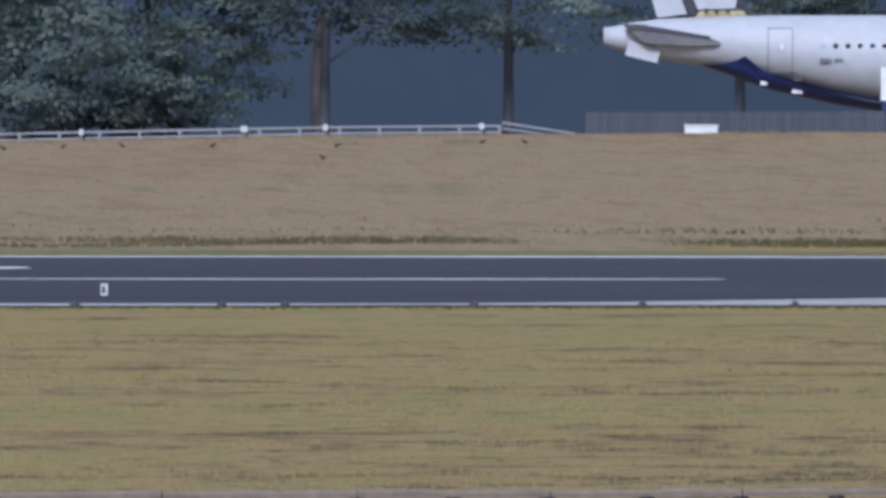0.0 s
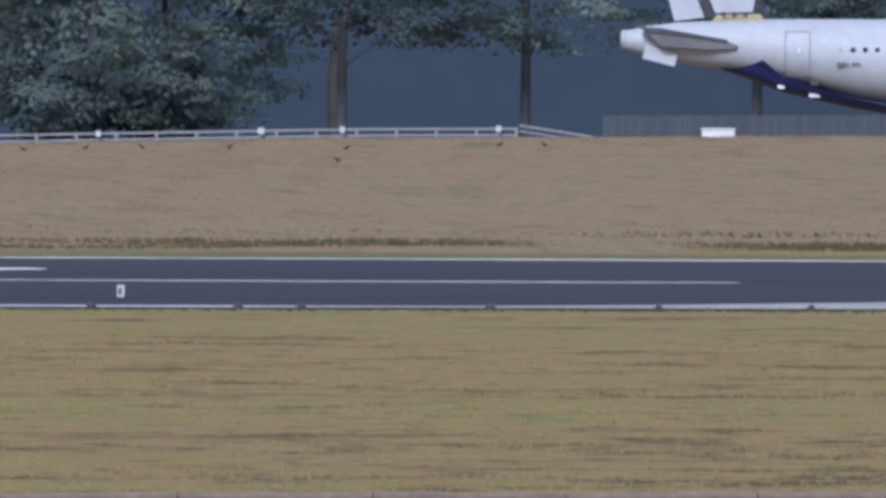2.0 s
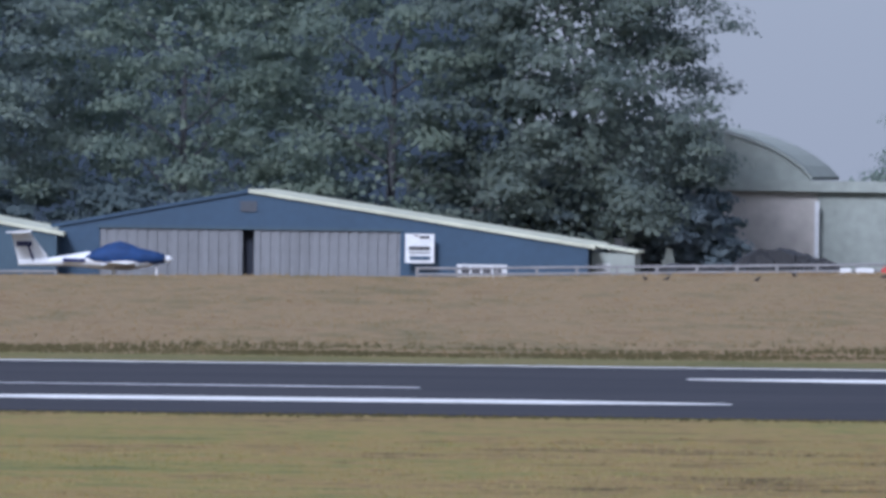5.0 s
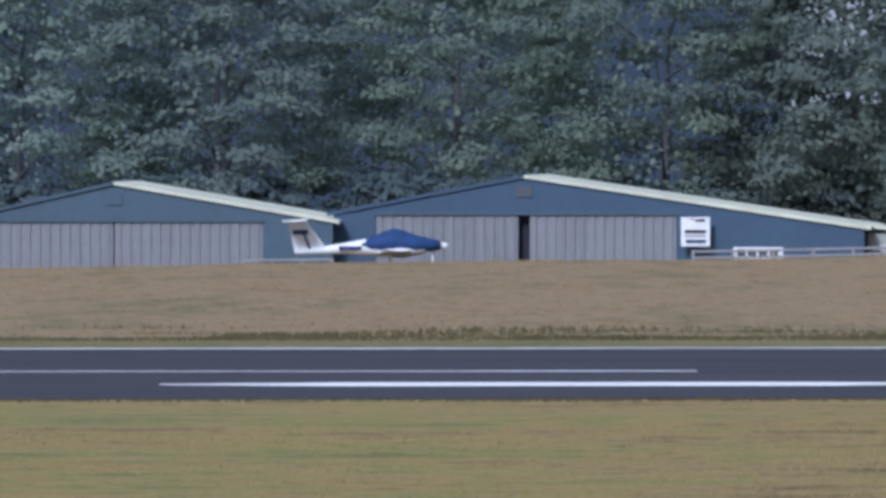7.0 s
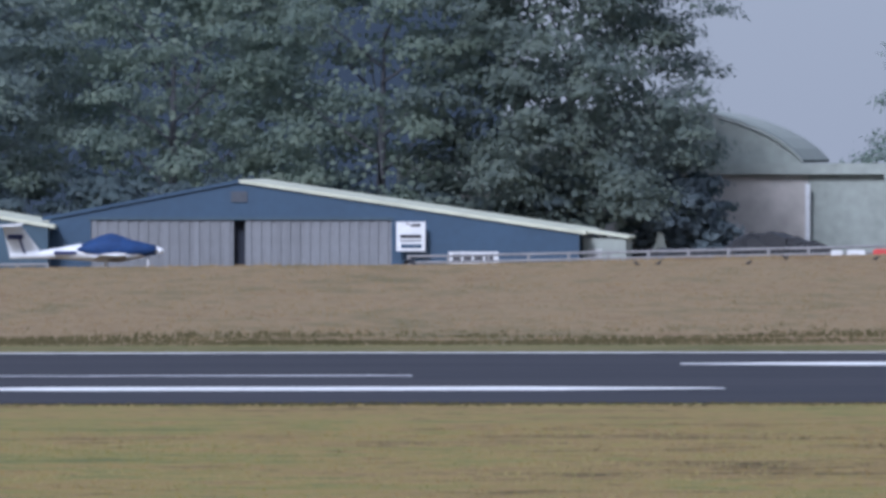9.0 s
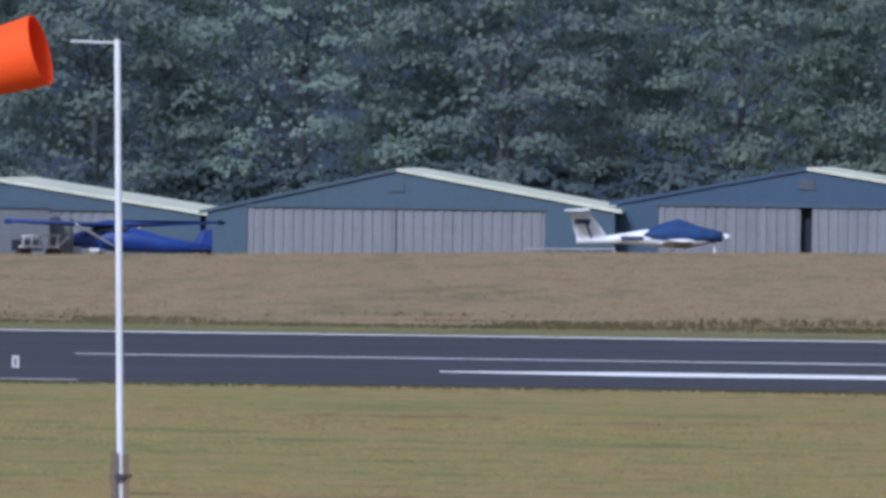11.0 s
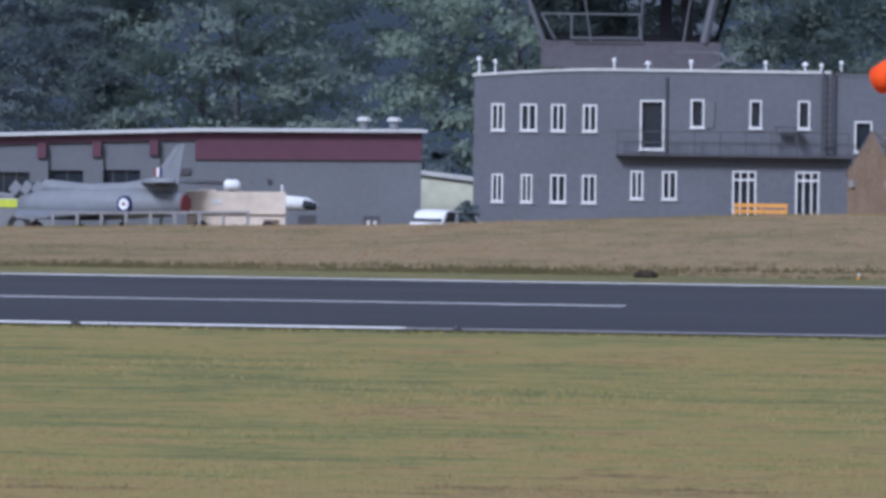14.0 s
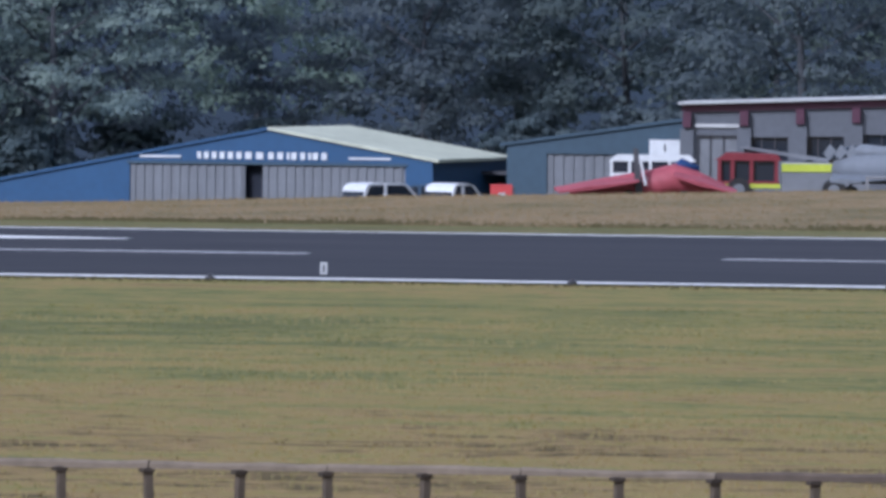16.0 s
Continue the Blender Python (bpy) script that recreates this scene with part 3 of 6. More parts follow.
def hangar(az, r, turn, peak, left, right, doors, door_top, wall, depth=13.0, gap=0.5, gap_at=0.0, label="", ribs=0.42):
    """A low gabled hangar: left and right are (x, eave height), doors (x0, x1) with a dark gap between two leaves."""
    h = thing("hangar", spot(az, r, turn), label, "hangar", "row of blue hangars")
    (lx, lz), (rx, rz) = left, right
    d0, d1 = doors
    gl, gr = lambda x: lz + (peak - lz) * (x - lx) / (0 - lx), lambda x: rz + (peak - rz) * (rx - x) / rx
    for outline, y0, y1 in (
            ([(lx, -1.2), (d0, -1.2), (d0, gl(d0) - 0.1), (lx, lz - 0.1)], 0, 0.25),
            ([(d0, door_top), (d1, door_top), (d1, gr(d1) - 0.1), (0, peak - 0.1), (d0, gl(d0) - 0.1)], 0, 0.25),
            ([(d1, -1.2), (rx, -1.2), (rx, rz - 0.1), (d1, gr(d1) - 0.1)], 0, 0.25),
            ([(lx + 0.2, -1.2), (rx - 0.2, -1.2), (rx - 0.2, rz - 0.12), (0, peak - 0.12), (lx + 0.2, lz - 0.12)], depth - 0.2, depth)):
        part("wall", prism(bmesh.new(), outline, y0, y1), wall, h)
    part("wall", B(lx, lx + 0.2, 0.25, depth, -1.2, lz - 0.1), wall, h)
    part("wall", B(rx - 0.2, rx, 0.25, depth, -1.2, rz - 0.1), wall, h)
    part("roof", prism(bmesh.new(), [(lx - 0.3, lz - 0.15), (0, peak - 0.08), (0, peak + 0.06), (lx - 0.3, lz - 0.02)], -0.12, depth + 0.2), wall, h, "blue sheet roof slope")
    part("roof", prism(bmesh.new(), [(0, peak - 0.08), (rx + 0.3, rz - 0.15), (rx + 0.3, rz), (0, peak + 0.06)], -0.12, depth + 0.2), ROOF_PALE, h, "pale green-grey sheet roof slope")
    for x0, x1 in ((d0, gap_at - gap / 2), (gap_at + gap / 2, d1)):
        leaf = part("door", B(x0, x1, 0.08, 0.16, -1.0, door_top - 0.03), DOOR_GREY, h, "grey corrugated sliding door")
        n = int((x1 - x0) / ribs)
        base = None
        for i in range(n):
            x = x0 + (i + 0.15) * (x1 - x0) / n
            if base is None:
                base = part("rib", B(0, (x1 - x0) / n * 0.5, 0.02, 0.08, -1.0, door_top - 0.08), DOOR_GREY, leaf, "", pose(x, 0, 0)).data
            else:
                o = new("rib", base)
                o.parent = leaf
                o.matrix_basis = pose(x, 0, 0)
    # dark panel behind the gap, in place of the unlit hangar inside
    part("door_gap", B(gap_at - gap / 2 - 0.05, gap_at + gap / 2 + 0.05, 0.6, 0.7, -1.0, door_top + 0.2), DARK, h, "dark panel painted as the unlit gap between the doors")
    part("lintel", B(d0 - 0.1, d1 + 0.1, -0.05, 0.0, door_top - 0.02, door_top + 0.1), SLATE_BLUE, h, "dark blue door track")
    return h


h1 = hangar(1.68, 400, -5, 4.0, (-8.2, 2.45), (14.6, 1.85), (-6.4, 6.55), 2.35, BLUE_SHEET, label="blue sheet-metal hangar with grey sliding doors ajar")
part("vent", B(-0.35, 0.35, -0.06, 0, 3.1, 3.55), DARK_TIMBER, h1, "dark louvre under the ridge")
lean = thing("shed", spot(3.95, 400.5, -5), "small cream lean-to shed beside the blue hangar", "shed")
part("wall", B(-1.1, 0.75, 0, 3, -0.3, 1.3), GREEN_GREY, lean)
part("roof", prism(bmesh.new(), [(-1.2, 1.6), (0.9, 1.3), (0.9, 1.4), (-1.2, 1.72)], -0.15, 3.2), ROOF_PALE, lean)
part("door", B(-0.9, -0.3, -0.03, 0, -0.2, 0.85), OFFWHITE, lean)
h2 = hangar(-0.84, 400, -5, 3.95, (-8.2, 2.1), (9.4, 2.35), (-6.42, 6.4), 2.29, SLATE_BLUE, gap=0.06, label="weathered blue sheet-metal hangar with closed grey doors")
part("vent", B(-0.35, 0.35, -0.06, 0, 3.0, 3.45), SLATE_BLUE, h2, "dark louvre under the ridge")
h3 = hangar(-3.317, 402, -8, 3.6, (-8.2, 2.0), (9.0, 2.3), (-2.0, 5.4), 2.3, SLATE_BLUE, gap=0.06, gap_at=1.6, label="weathered blue hangar with grey doors and pale roof slope")
annex = thing("annex", spot(-3.43, 397.5, 0), "flat-roofed grey block annex before a blue hangar", "outbuilding")
part("wall", B(-3.3, 3.2, 0, 3.4, -0.3, 2.35), BLOCK_GREY, annex)
part("roof", B(-3.4, 3.3, -0.1, 3.5, 2.35, 2.5), SLATE_BLUE, annex, "dark blue roof edge")
part("window", B(1.6, 2.9, -0.02, 0.02, 0.55, 1.0), PANE, annex, "dark low window")
part("door", B(-0.2, 0.9, -0.02, 0.02, -0.2, 1.8), DOOR_GREY, annex, "grey steel door")
h4 = hangar(-13.232, 430, -17, 3.62, (-13.5, 1.05), (7.9, 2.28), (-6.7, 6.6), 1.95, BRIGHT_BLUE, gap=0.85, gap_at=-0.7, depth=13, label="bright blue hangar with white sign bars and grey doors")
for k, (a, b) in enumerate(((-6.2, -4.2), (3.9, 5.9))):
    part("sign_bar", B(a, b, -0.07, 0, 2.22, 2.32), WHITE, h4, "thin white painted bar")
x = -3.4
for k, w in enumerate((0.3, 0.36, 0.36, 0.36, 0.4, 0.4, 0.5, 0.55, 0.42, 0.42, 0.2, 0.42, 0.36, 0.2, 0.4, 0.4)):
    part("sign_bar", B(x, x + w * 0.62, -0.07, 0, 2.19, 2.51), WHITE, h4, "white painted sign block")
    x += w * 1.06
h5 = hangar(-10.68, 412, -8, 3.62, (-7.9, 2.5), (8, 2.5), (-6.1, 4.0), 2.05, SLATE_BLUE, label="weathered blue hangar with a white sign board")
part("sign", B(-1.5, -0.1, -0.12, -0.02, 2.0, 2.7), WHITE, h5, "white sign board")
part("sign_mark", B(-0.85, -0.78, -0.14, -0.12, 2.2, 2.5), IRON, h5, "small dark mark")
infill = thing("open_shelter", spot(-12.02, 436, -17), "open-sided shelter with shade-dark back wall beside the blue hangar", "shelter")
# back wall and roof coloured dark for the shade of the open side
part("wall", B(-1.9, 3.4, 5.5, 5.7, -0.3, 2.1), DARK, infill)
part("roof", B(-2.0, 3.3, 0, 6.0, 2.0, 2.15), IRON, infill)
part("post", B(-1.7, -1.45, 0.1, 0.3, -0.3, 2.0), OFFWHITE, infill)
board = thing("notice_board", spot(2.735, 398.9, -5), "white notice board with faded writing on the hangar wall", "sign")
part("board", B(-0.62, 0.62, -0.08, 0, 0.93, 2.18), WHITE, board)
for z0, z1, a, b, mt in ((1.62, 1.74, 0.0, 0.42, IRON), (1.7, 1.76, -0.2, -0.05, MAROON), (1.12, 1.28, -0.46, 0.46, IRON), (0.98, 1.04, -0.46, 0.46, DOOR_GREY), (0.7, 0.86, -0.42, 0.46, BLUE_SHEET)):
    part("sign_bar", B(a, b, -0.1, -0.08, z0 + 0.36, z1 + 0.36), mt, board, "faded bar of writing")
crate = thing("marker_board", spot(3.12, 372, 0), "low white board with four dark panels", "sign")
part("board", B(-1.0, 1.0, 0, 0.12, -0.1, 0.82), WHITE, crate)
for k in range(4):
    part("panel", B(-0.84 + 0.43 * k, -0.5 + 0.43 * k, -0.02, 0, 0.42, 0.74), IRON, crate, "dark square panel")

# ---- control tower ----
tw = thing("control_tower", spot(-6.97, 400, 0), "grey rendered two-storey control tower with white windows", "building")
W, T = 18.93, 6.95
openings = []
for x0, x1 in ((0.75, 1.3), (2.0, 2.7), (3.32, 3.92), (4.68, 5.28)):
    openings.append((x0, x1, 4.35, 5.5, 2))
for x0, x1 in ((0.8, 1.28), (2.06, 2.54), (3.32, 3.98), (4.68, 5.28)):
    openings.append((x0, x1, 1.28, 2.48, 2))
openings += [(7.13, 8.17, 3.6, 5.73, 1), (9.3, 9.88, 4.57, 5.78, 1), (11.83, 12.35, 4.57, 5.78, 1), (13.9, 14.42, 4.57, 5.78, 1), (16.34, 17.1, 3.6, 4.93, 1)]
openings += [(6.76, 7.3, 1.48, 2.68, 2), (8.12, 8.74, 1.48, 2.68, 2), (11.13, 12.15, 0.4, 2.74, 3), (13.84, 14.86, 0.4, 2.74, 3)]
# the front wall is cut into columns and cells round its openings
crown_at = lambda x: T - 0.3 * max(0.0, 1 - x / 5.28) ** 1.5
xs = sorted({0, W, 1.65, *[o[0] for o in openings], *[o[1] for o in openings]})
for a, b in zip(xs, xs[1:]):
    holes = sorted((o[2], o[3]) for o in openings if o[0] < (a + b) / 2 < o[1])
    z = -1.2
    for lo, hi in holes:
        if lo > z:
            part("wall", B(a, b, 0, 0.3, z, lo), RENDER_GREY, tw)
        z = max(z, hi)
    part("wall", prism(bmesh.new(), [(a, z), (b, z), (b, crown_at(b)), (a, crown_at(a))], 0, 0.3), RENDER_GREY, tw)
part("wall", B(0, 0.3, 0.3, 9, -1.2, T - 0.3), RENDER_GREY, tw)
part("wall", B(W - 0.3, W, 0.3, 9, -1.2, T - 0.35), RENDER_GREY, tw)
part("wall", B(0.3, W - 0.3, 8.7, 9, -1.2, T - 0.31), RENDER_GREY, tw)
cap = [(x, crown_at(max(0, x))) for x in (-0.08, 0.6, 1.3, 2.0, 2.7, 3.3, 3.9, 4.7, 5.3, 15.4)]
part("roof", prism(bmesh.new(), cap + [(x, z + 0.12) for x, z in cap[::-1]], -0.08, 9.05), OFFWHITE, tw, "pale parapet capping")
part("roof", B(15.4, W + 0.05, -0.04, 9.05, T - 0.1, T), RENDER_GREY, tw, "lower grey parapet")
part("floor", B(0.3, W - 0.3, 0.3, 8.7, 3.1, 3.3), DARK, tw, "dark interior floor")
# dark sheet in place of unlit rooms
part("wall", B(0.3, W - 0.3, 2.5, 2.6, -0.3, T), DARK, tw, "dark sheet standing for the unlit rooms behind the windows")
for x0, x1, z0, z1, n in openings:
    f = part("window", B(x0, x1, 0.2, 0.215, z0, z1), PANE, tw, "dark glazed window")
    g = bmesh.new()
    e = 0.068
    for a in (x0, x1 - e):
        box(g, a, a + e, -0.03, 0.12, z0, z1)
    for a in (z0, z1 - e):
        box(g, x0 + e, x1 - e, -0.028, 0.118, a, a + e)
    for k in range(1, n):
        a = x0 + (x1 - x0) * k / n - 0.033
        box(g, a, a + 0.066, -0.026, 0.11, z0 + e, z1 - e)
    if n == 3:
        box(g, x0 + e, x1 - e, -0.02, 0.1, z1 - 0.42, z1 - 0.34)
    part("frame", g, WHITE, f, "white window frame")
    part("sill", B(x0 - 0.06, x1 + 0.06, -0.09, -0.03, z0 - 0.07, z0), OFFWHITE, f, "pale sill")
part("shutter", B(9.95, 10.32, -0.06, -0.002, 4.57, 5.72), BLOCK_GREY, tw, "grey open casement")
balcony = part("balcony", B(6.1, 16.15, -0.62, -0.002, 3.33, 3.42), IRON, tw, "dark balcony slab")
for k in range(10):
    part("baluster", B(6.15 + 1.1 * k, 6.19 + 1.1 * k, -0.6, -0.57, 3.42, 4.4), IRON, balcony)
for z in (3.9, 4.37):
    part("rail", B(6.12, 16.1, -0.605, -0.575, z, z + 0.04), IRON, balcony)
for x in (14.95, 15.35):
    part("ladder_rail", tube(bmesh.new(), (x, -0.3, 3.44), (x, -0.3, 7.1), 0.055, n=6), IRON, tw)
for k in range(11):
    part("rung", B(14.95, 15.35, -0.32, -0.28, 3.7 + 0.3 * k, 3.75 + 0.3 * k), IRON, tw)
part("drainpipe", tube(bmesh.new(), (8.27, -0.06, 3.45), (8.27, -0.06, 6.7), 0.05, n=6), IRON, tw, "dark drainpipe")
cab = bmesh.new()
box(cab, 2.9, 10.6, 2.2, 8.4, T + 0.14, T + 1.3)
part("cab_base", cab, BROWN_GREY, tw, "dull brown base of the control cab")
cb, ct = T + 1.3, T + 3.95
for (x0, y0), (x1, y1), r in (((3.0, 2.3), (2.0, 1.5), 0.09), ((9.9, 2.25), (10.45, 1.45), 0.26), ((3.0, 8.3), (2.0, 9), 0.09), ((10.5, 8.3), (11.3, 9), 0.14), ((5.0, 2.3), (4.6, 1.5), 0.06), ((7.2, 2.3), (7.2, 1.5), 0.06), ((9.0, 2.3), (9.4, 1.5), 0.06), ((3.0, 5.3), (2.0, 5.3), 0.07), ((10.5, 5.3), (11.3, 5.3), 0.12)):
    part("cab_post", tube(bmesh.new(), (x0, y0, cb), (x1, y1, ct), r * 0.8, n=6), RENDER_GREY, tw, "leaning grey window post")
for (xa, ya), (xb, yb), (xc, yc), (xd, yd) in (((3.0, 2.3), (10.5, 2.3), (11.3, 1.5), (2.0, 1.5)), ((3.0, 8.3), (3.0, 2.3), (2.0, 1.5), (2.0, 9)), ((10.5, 2.3), (10.5, 8.3), (11.3, 9), (11.3, 1.5)), ((10.5, 8.3), (3.0, 8.3), (2.0, 9), (11.3, 9))):
    g = bmesh.new()
    g.faces.new([g.verts.new(p) for p in ((xa, ya, cb), (xb, yb, cb), (xc, yc, ct), (xd, yd, ct))])
    pane = part("pane", g, CAB_GLASS, tw, "tall leaning cab window")
for (xa_, za_), (xb_, zb_) in (((2.85, cb + 1.15), (7.1, cb + 1.15)), ((4.16, cb + 0.1), (4.16, cb + 1.15)), ((7.1, cb + 0.1), (7.1, cb + 1.15)), ((4.16, cb + 0.12), (7.1, cb + 0.12)), ((2.85, cb + 1.15), (3.45, cb + 0.05))):
    part("rail", tube(bmesh.new(), (xa_, 1.9, za_), (xb_, 1.9, zb_), 0.04, n=6), BLOCK_GREY, tw, "grey window frame bar")
for x in (8.0, 8.9):
    part("blind", B(x, x + 0.5, 3.2, 3.25, cb + 0.3, cb + 2.4), BROWN_GREY, tw, "dull hanging blind")
part("cab_roof", B(1.7, 11.5, 1.2, 9.3, ct, ct + 0.35), MAROON, tw, "maroon cab roof edge")
part("cab_roof_cap", B(1.6, 11.6, 1.1, 9.4, ct + 0.35, ct + 0.5), OFFWHITE, tw, "pale roof cap")
part("cab_ceiling", B(2.1, 11.2, 1.7, 8.9, ct - 0.5, ct - 0.02), DARK, tw, "dark cab ceiling")
part("desk", B(3.2, 10.3, 3.0, 4.0, cb, cb + 0.35), IRON, tw, "dark control desk")
for k, (x, s) in enumerate(((0.2, 0.5), (0.9, 0.35), (6.0, 0.55), (7.45, 0.35), (9.3, 0.5), (12.5, 0.5), (14.2, 0.4), (14.9, 0.35), (15.75, 0.55))):
    s *= 0.6
    lamp = part("roof_fitting", tube(bmesh.new(), (x, 0.25, crown_at(x) + 0.1), (x, 0.25, T + 0.1 + s), 0.04, n=6), WHITE, tw, "small white roof fitting")
    part("cap", tube(bmesh.new(), (x, 0.25, T + 0.1 + s), (x, 0.25, T + 0.24 + s), 0.1 if k % 3 else 0.15, 0.07, n=7), WHITE, lamp)
g = bmesh.new()
tube(g, (10.2, 1.2, T + 0.2), (11.6, 1.2, T + 0.9), 0.05, n=6)
tube(g, (10.2, 1.2, T + 0.9), (11.6, 1.2, T + 0.3), 0.05, n=6)
tube(g, (8.6, 1.2, T + 0.85), (10.6, 1.2, T + 0.85), 0.03, n=6)
part("stair_rail", g, BLOCK_GREY, tw, "grey roof stair rail")
table = thing("balcony_table", spot(-5.05, 399.55, 0, 3.42), "dark metal table and chairs on the balcony", "table")
part("tabletop", B(-0.5, 0.5, -0.3, 0.3, 0.66, 0.72), IRON, table)
for x in (-0.45, 0.4):
    for y in (-0.25, 0.2):
        part("leg", B(x, x + 0.05, y, y + 0.05, 0, 0.66), IRON, table)
bench = thing("barrier", spot(-5.2, 398.0, 0), "low orange-yellow barrier beside the tower doors", "barrier")
for z in (0.42, 0.68):
    part("rail", B(-1.15, 1.15, 0, 0.06, z, z + 0.16), ORANGE_YELLOW, bench)
for x in (-1.1, 0, 1.04):
    part("leg", B(x, x + 0.07, -0.1, 0.15, 0, 0.8), ORANGE_YELLOW, bench)

# ---- stone cottage ----
ct_ = thing("cottage", spot(-4.378, 380, -60), "small brown stone cottage with a mossy tiled roof", "house")
gw, gl_, ez, az_ = 3.9, 4.0, 1.98, 3.65
bm = bmesh.new()
prism(bm, [(-gw, -0.4), (0, -0.4), (0, ez), (-gw / 2, az_), (-gw, ez)], 0, 0.3)
prism(bm, [(-gw, -0.4), (0, -0.4), (0, ez), (-gw / 2, az_), (-gw, ez)], gl_ - 0.3, gl_)
box(bm, -0.3, 0, 0.3, gl_ - 0.3, -0.4, ez)
box(bm, -gw, -gw + 0.3, 0.3, gl_ - 0.3, -0.4, ez)
part("wall", bm, STONE, ct_)
slope = math.atan2(az_ - ez, gw / 2)
for s in (1, -1):
    rf = part("roof", box(bmesh.new(), 0, (gw / 2 + 0.15) / math.cos(slope), -0.02, gl_ + 0.1, 0.0, 0.08), TILES, ct_, "mossy stone-tiled slope", pose(-gw / 2, 0, az_) @ (pose(0, 0, 0, 0, math.degrees(slope), 0) if s > 0 else pose(0, 0, 0, 0, 180 - math.degrees(slope), 0) @ Matrix.Scale(-1, 4, (0, 0, 1))))
    if s > 0:
        tl = None
        for i in range(7):
            for j in range(10):
                if tl is None:
                    tl = B(0, 0.36, 0, 0.38, 0.08, 0.12)
                    o = part("tile", tl, TILES, rf)
                    tl = o.data
                else:
                    o = new("tile", tl)
                    o.parent = rf
                o.matrix_basis = pose(0.02 + 0.36 * i, 0.02 + 0.405 * j + (0.1 if i % 2 else 0), rng.uniform(0, 0.02), 0, -3, rng.uniform(-2, 2))
part("gutter", B(0.0, 0.16, -0.1, gl_ + 0.1, ez - 0.12, ez + 0.03), WHITE, ct_, "white gutter")
for y0, y1, lit in ((1.2, 1.75, PALE_TIMBER), (2.75, 3.15, WHITE)):
    w_ = part("window", B(0.0, 0.03, y0, y1, 0.55, 1.5), PALE_TIMBER if y0 < 2 else PANE, ct_, "boarded window" if y0 < 2 else "small dark window")
    g = bmesh.new()
    for a, b, c, d in ((y0 - 0.06, y0, 0.5, 1.55), (y1, y1 + 0.06, 0.5, 1.55), (y0, y1, 0.5, 0.55), (y0, y1, 1.5, 1.55)):
        box(g, 0.0, 0.05, a, b, c, d)
    part("frame", g, lit, w_, "white frame")
part("lamp", B(-0.6, -0.25, -0.12, 0, 1.4, 1.7), PALE_TIMBER, ct_, "small dull wall lamp")
part("lamp", B(-3.6, -3.25, -0.12, 0, 1.4, 1.7), PALE_TIMBER, ct_, "small dull wall lamp")

# ---- grey workshop ----
gb = thing("workshop", spot(-8.95, 400, 0), "long grey workshop with maroon fascia and dark bay windows", "building")
xa, xb, xc = -12.07, 2.08, 11.6
za, zb, zc = 3.92, 4.44, 4.52
bays = [(-11.5, -9.8, -0.3, 2.6), (-9.3, -7.6, 1.55, 2.55), (-6.87, -5.2, 1.5, 2.6), (-4.95, -2.9, 1.5, 2.7), (-2.2, -0.45, 1.5, 2.75)]
cuts = sorted({xa, xb, *[o[0] for o in bays], *[o[1] for o in bays]})
slope_at = lambda x: za + (zb - za) * (x - xa) / (xb - xa)
for p, q in zip(cuts, cuts[1:]):
    hole = [o for o in bays if o[0] < (p + q) / 2 < o[1]]
    if hole and hole[0][2] > 0:
        part("wall", B(p, q, 0, 0.3, -1.2, hole[0][2]), BLOCK_GREY, gb)
    lo = hole[0][3] if hole else -1.2
    part("wall", prism(bmesh.new(), [(p, lo), (q, lo), (q, slope_at(q)), (p, slope_at(p))], 0, 0.3), BLOCK_GREY, gb)
part("wall", prism(bmesh.new(), [(xb, -1.2), (xc, -1.2), (xc, zc), (xb, zb)], 0, 0.3), BLOCK_GREY, gb)
part("wall", B(xa, xa + 0.3, 0.3, 10, -1.2, za), BLOCK_GREY, gb)
part("wall", B(xc - 0.3, xc, 0.3, 10, -1.2, zc), BLOCK_GREY, gb)
part("wall", prism(bmesh.new(), [(xa + 0.3, -1.2), (xc - 0.3, -1.2), (xc - 0.3, zc), (xb, zb), (xa + 0.3, za)], 9.7, 10), BLOCK_GREY, gb)
part("roof", prism(bmesh.new(), [(xa - 0.25, za), (xb, zb), (xc + 0.25, zc), (xc + 0.25, zc + 0.1), (xb, zb + 0.1), (xa - 0.25, za + 0.1)], -0.5, 10.2), OFFWHITE, gb, "pale roof edge")
part("fascia", prism(bmesh.new(), [(xb - 0.2, zb - 1.2), (xc + 0.02, zc - 1.2), (xc + 0.02, zc), (xb - 0.2, zb)], -0.12, -0.003), MAROON, gb, "deep maroon fascia panel")
part("fascia", prism(bmesh.new(), [(xa - 0.1, za - 0.32), (xb - 0.2, zb - 0.34), (xb - 0.2, zb), (xa - 0.1, za)], -0.16, -0.003), MAROON, gb, "thin maroon fascia strip")
for x in (-11.95, -9.5, -7.1, -4.7, -2.35, 0.1):
    t = za + (zb - za) * (x - xa) / (xb - xa)
    part("bracket", B(x - 0.17, x + 0.19, -0.35, -0.003, t - 0.98, t - 0.34), MAROON, gb, "maroon eaves bracket")
    part("pier", B(x - 0.28, x + 0.3, -0.2, -0.003, -0.4, t - 1.05), BLOCK_GREY, gb, "grey pier")
for i, (a, b, lo, hi) in enumerate(bays):
    w_ = part("window" if lo > 0 else "door", B(a, b, 0.18, 0.2, lo, hi), PANE if i else DOOR_GREY, gb, "dark bay window" if i else "grey roller door")
    for k in (1, 2):
        x = a + (b - a) * k / 3
        part("mullion", B(x - 0.03, x + 0.03, 0.12, 0.18, lo, hi), IRON, w_)
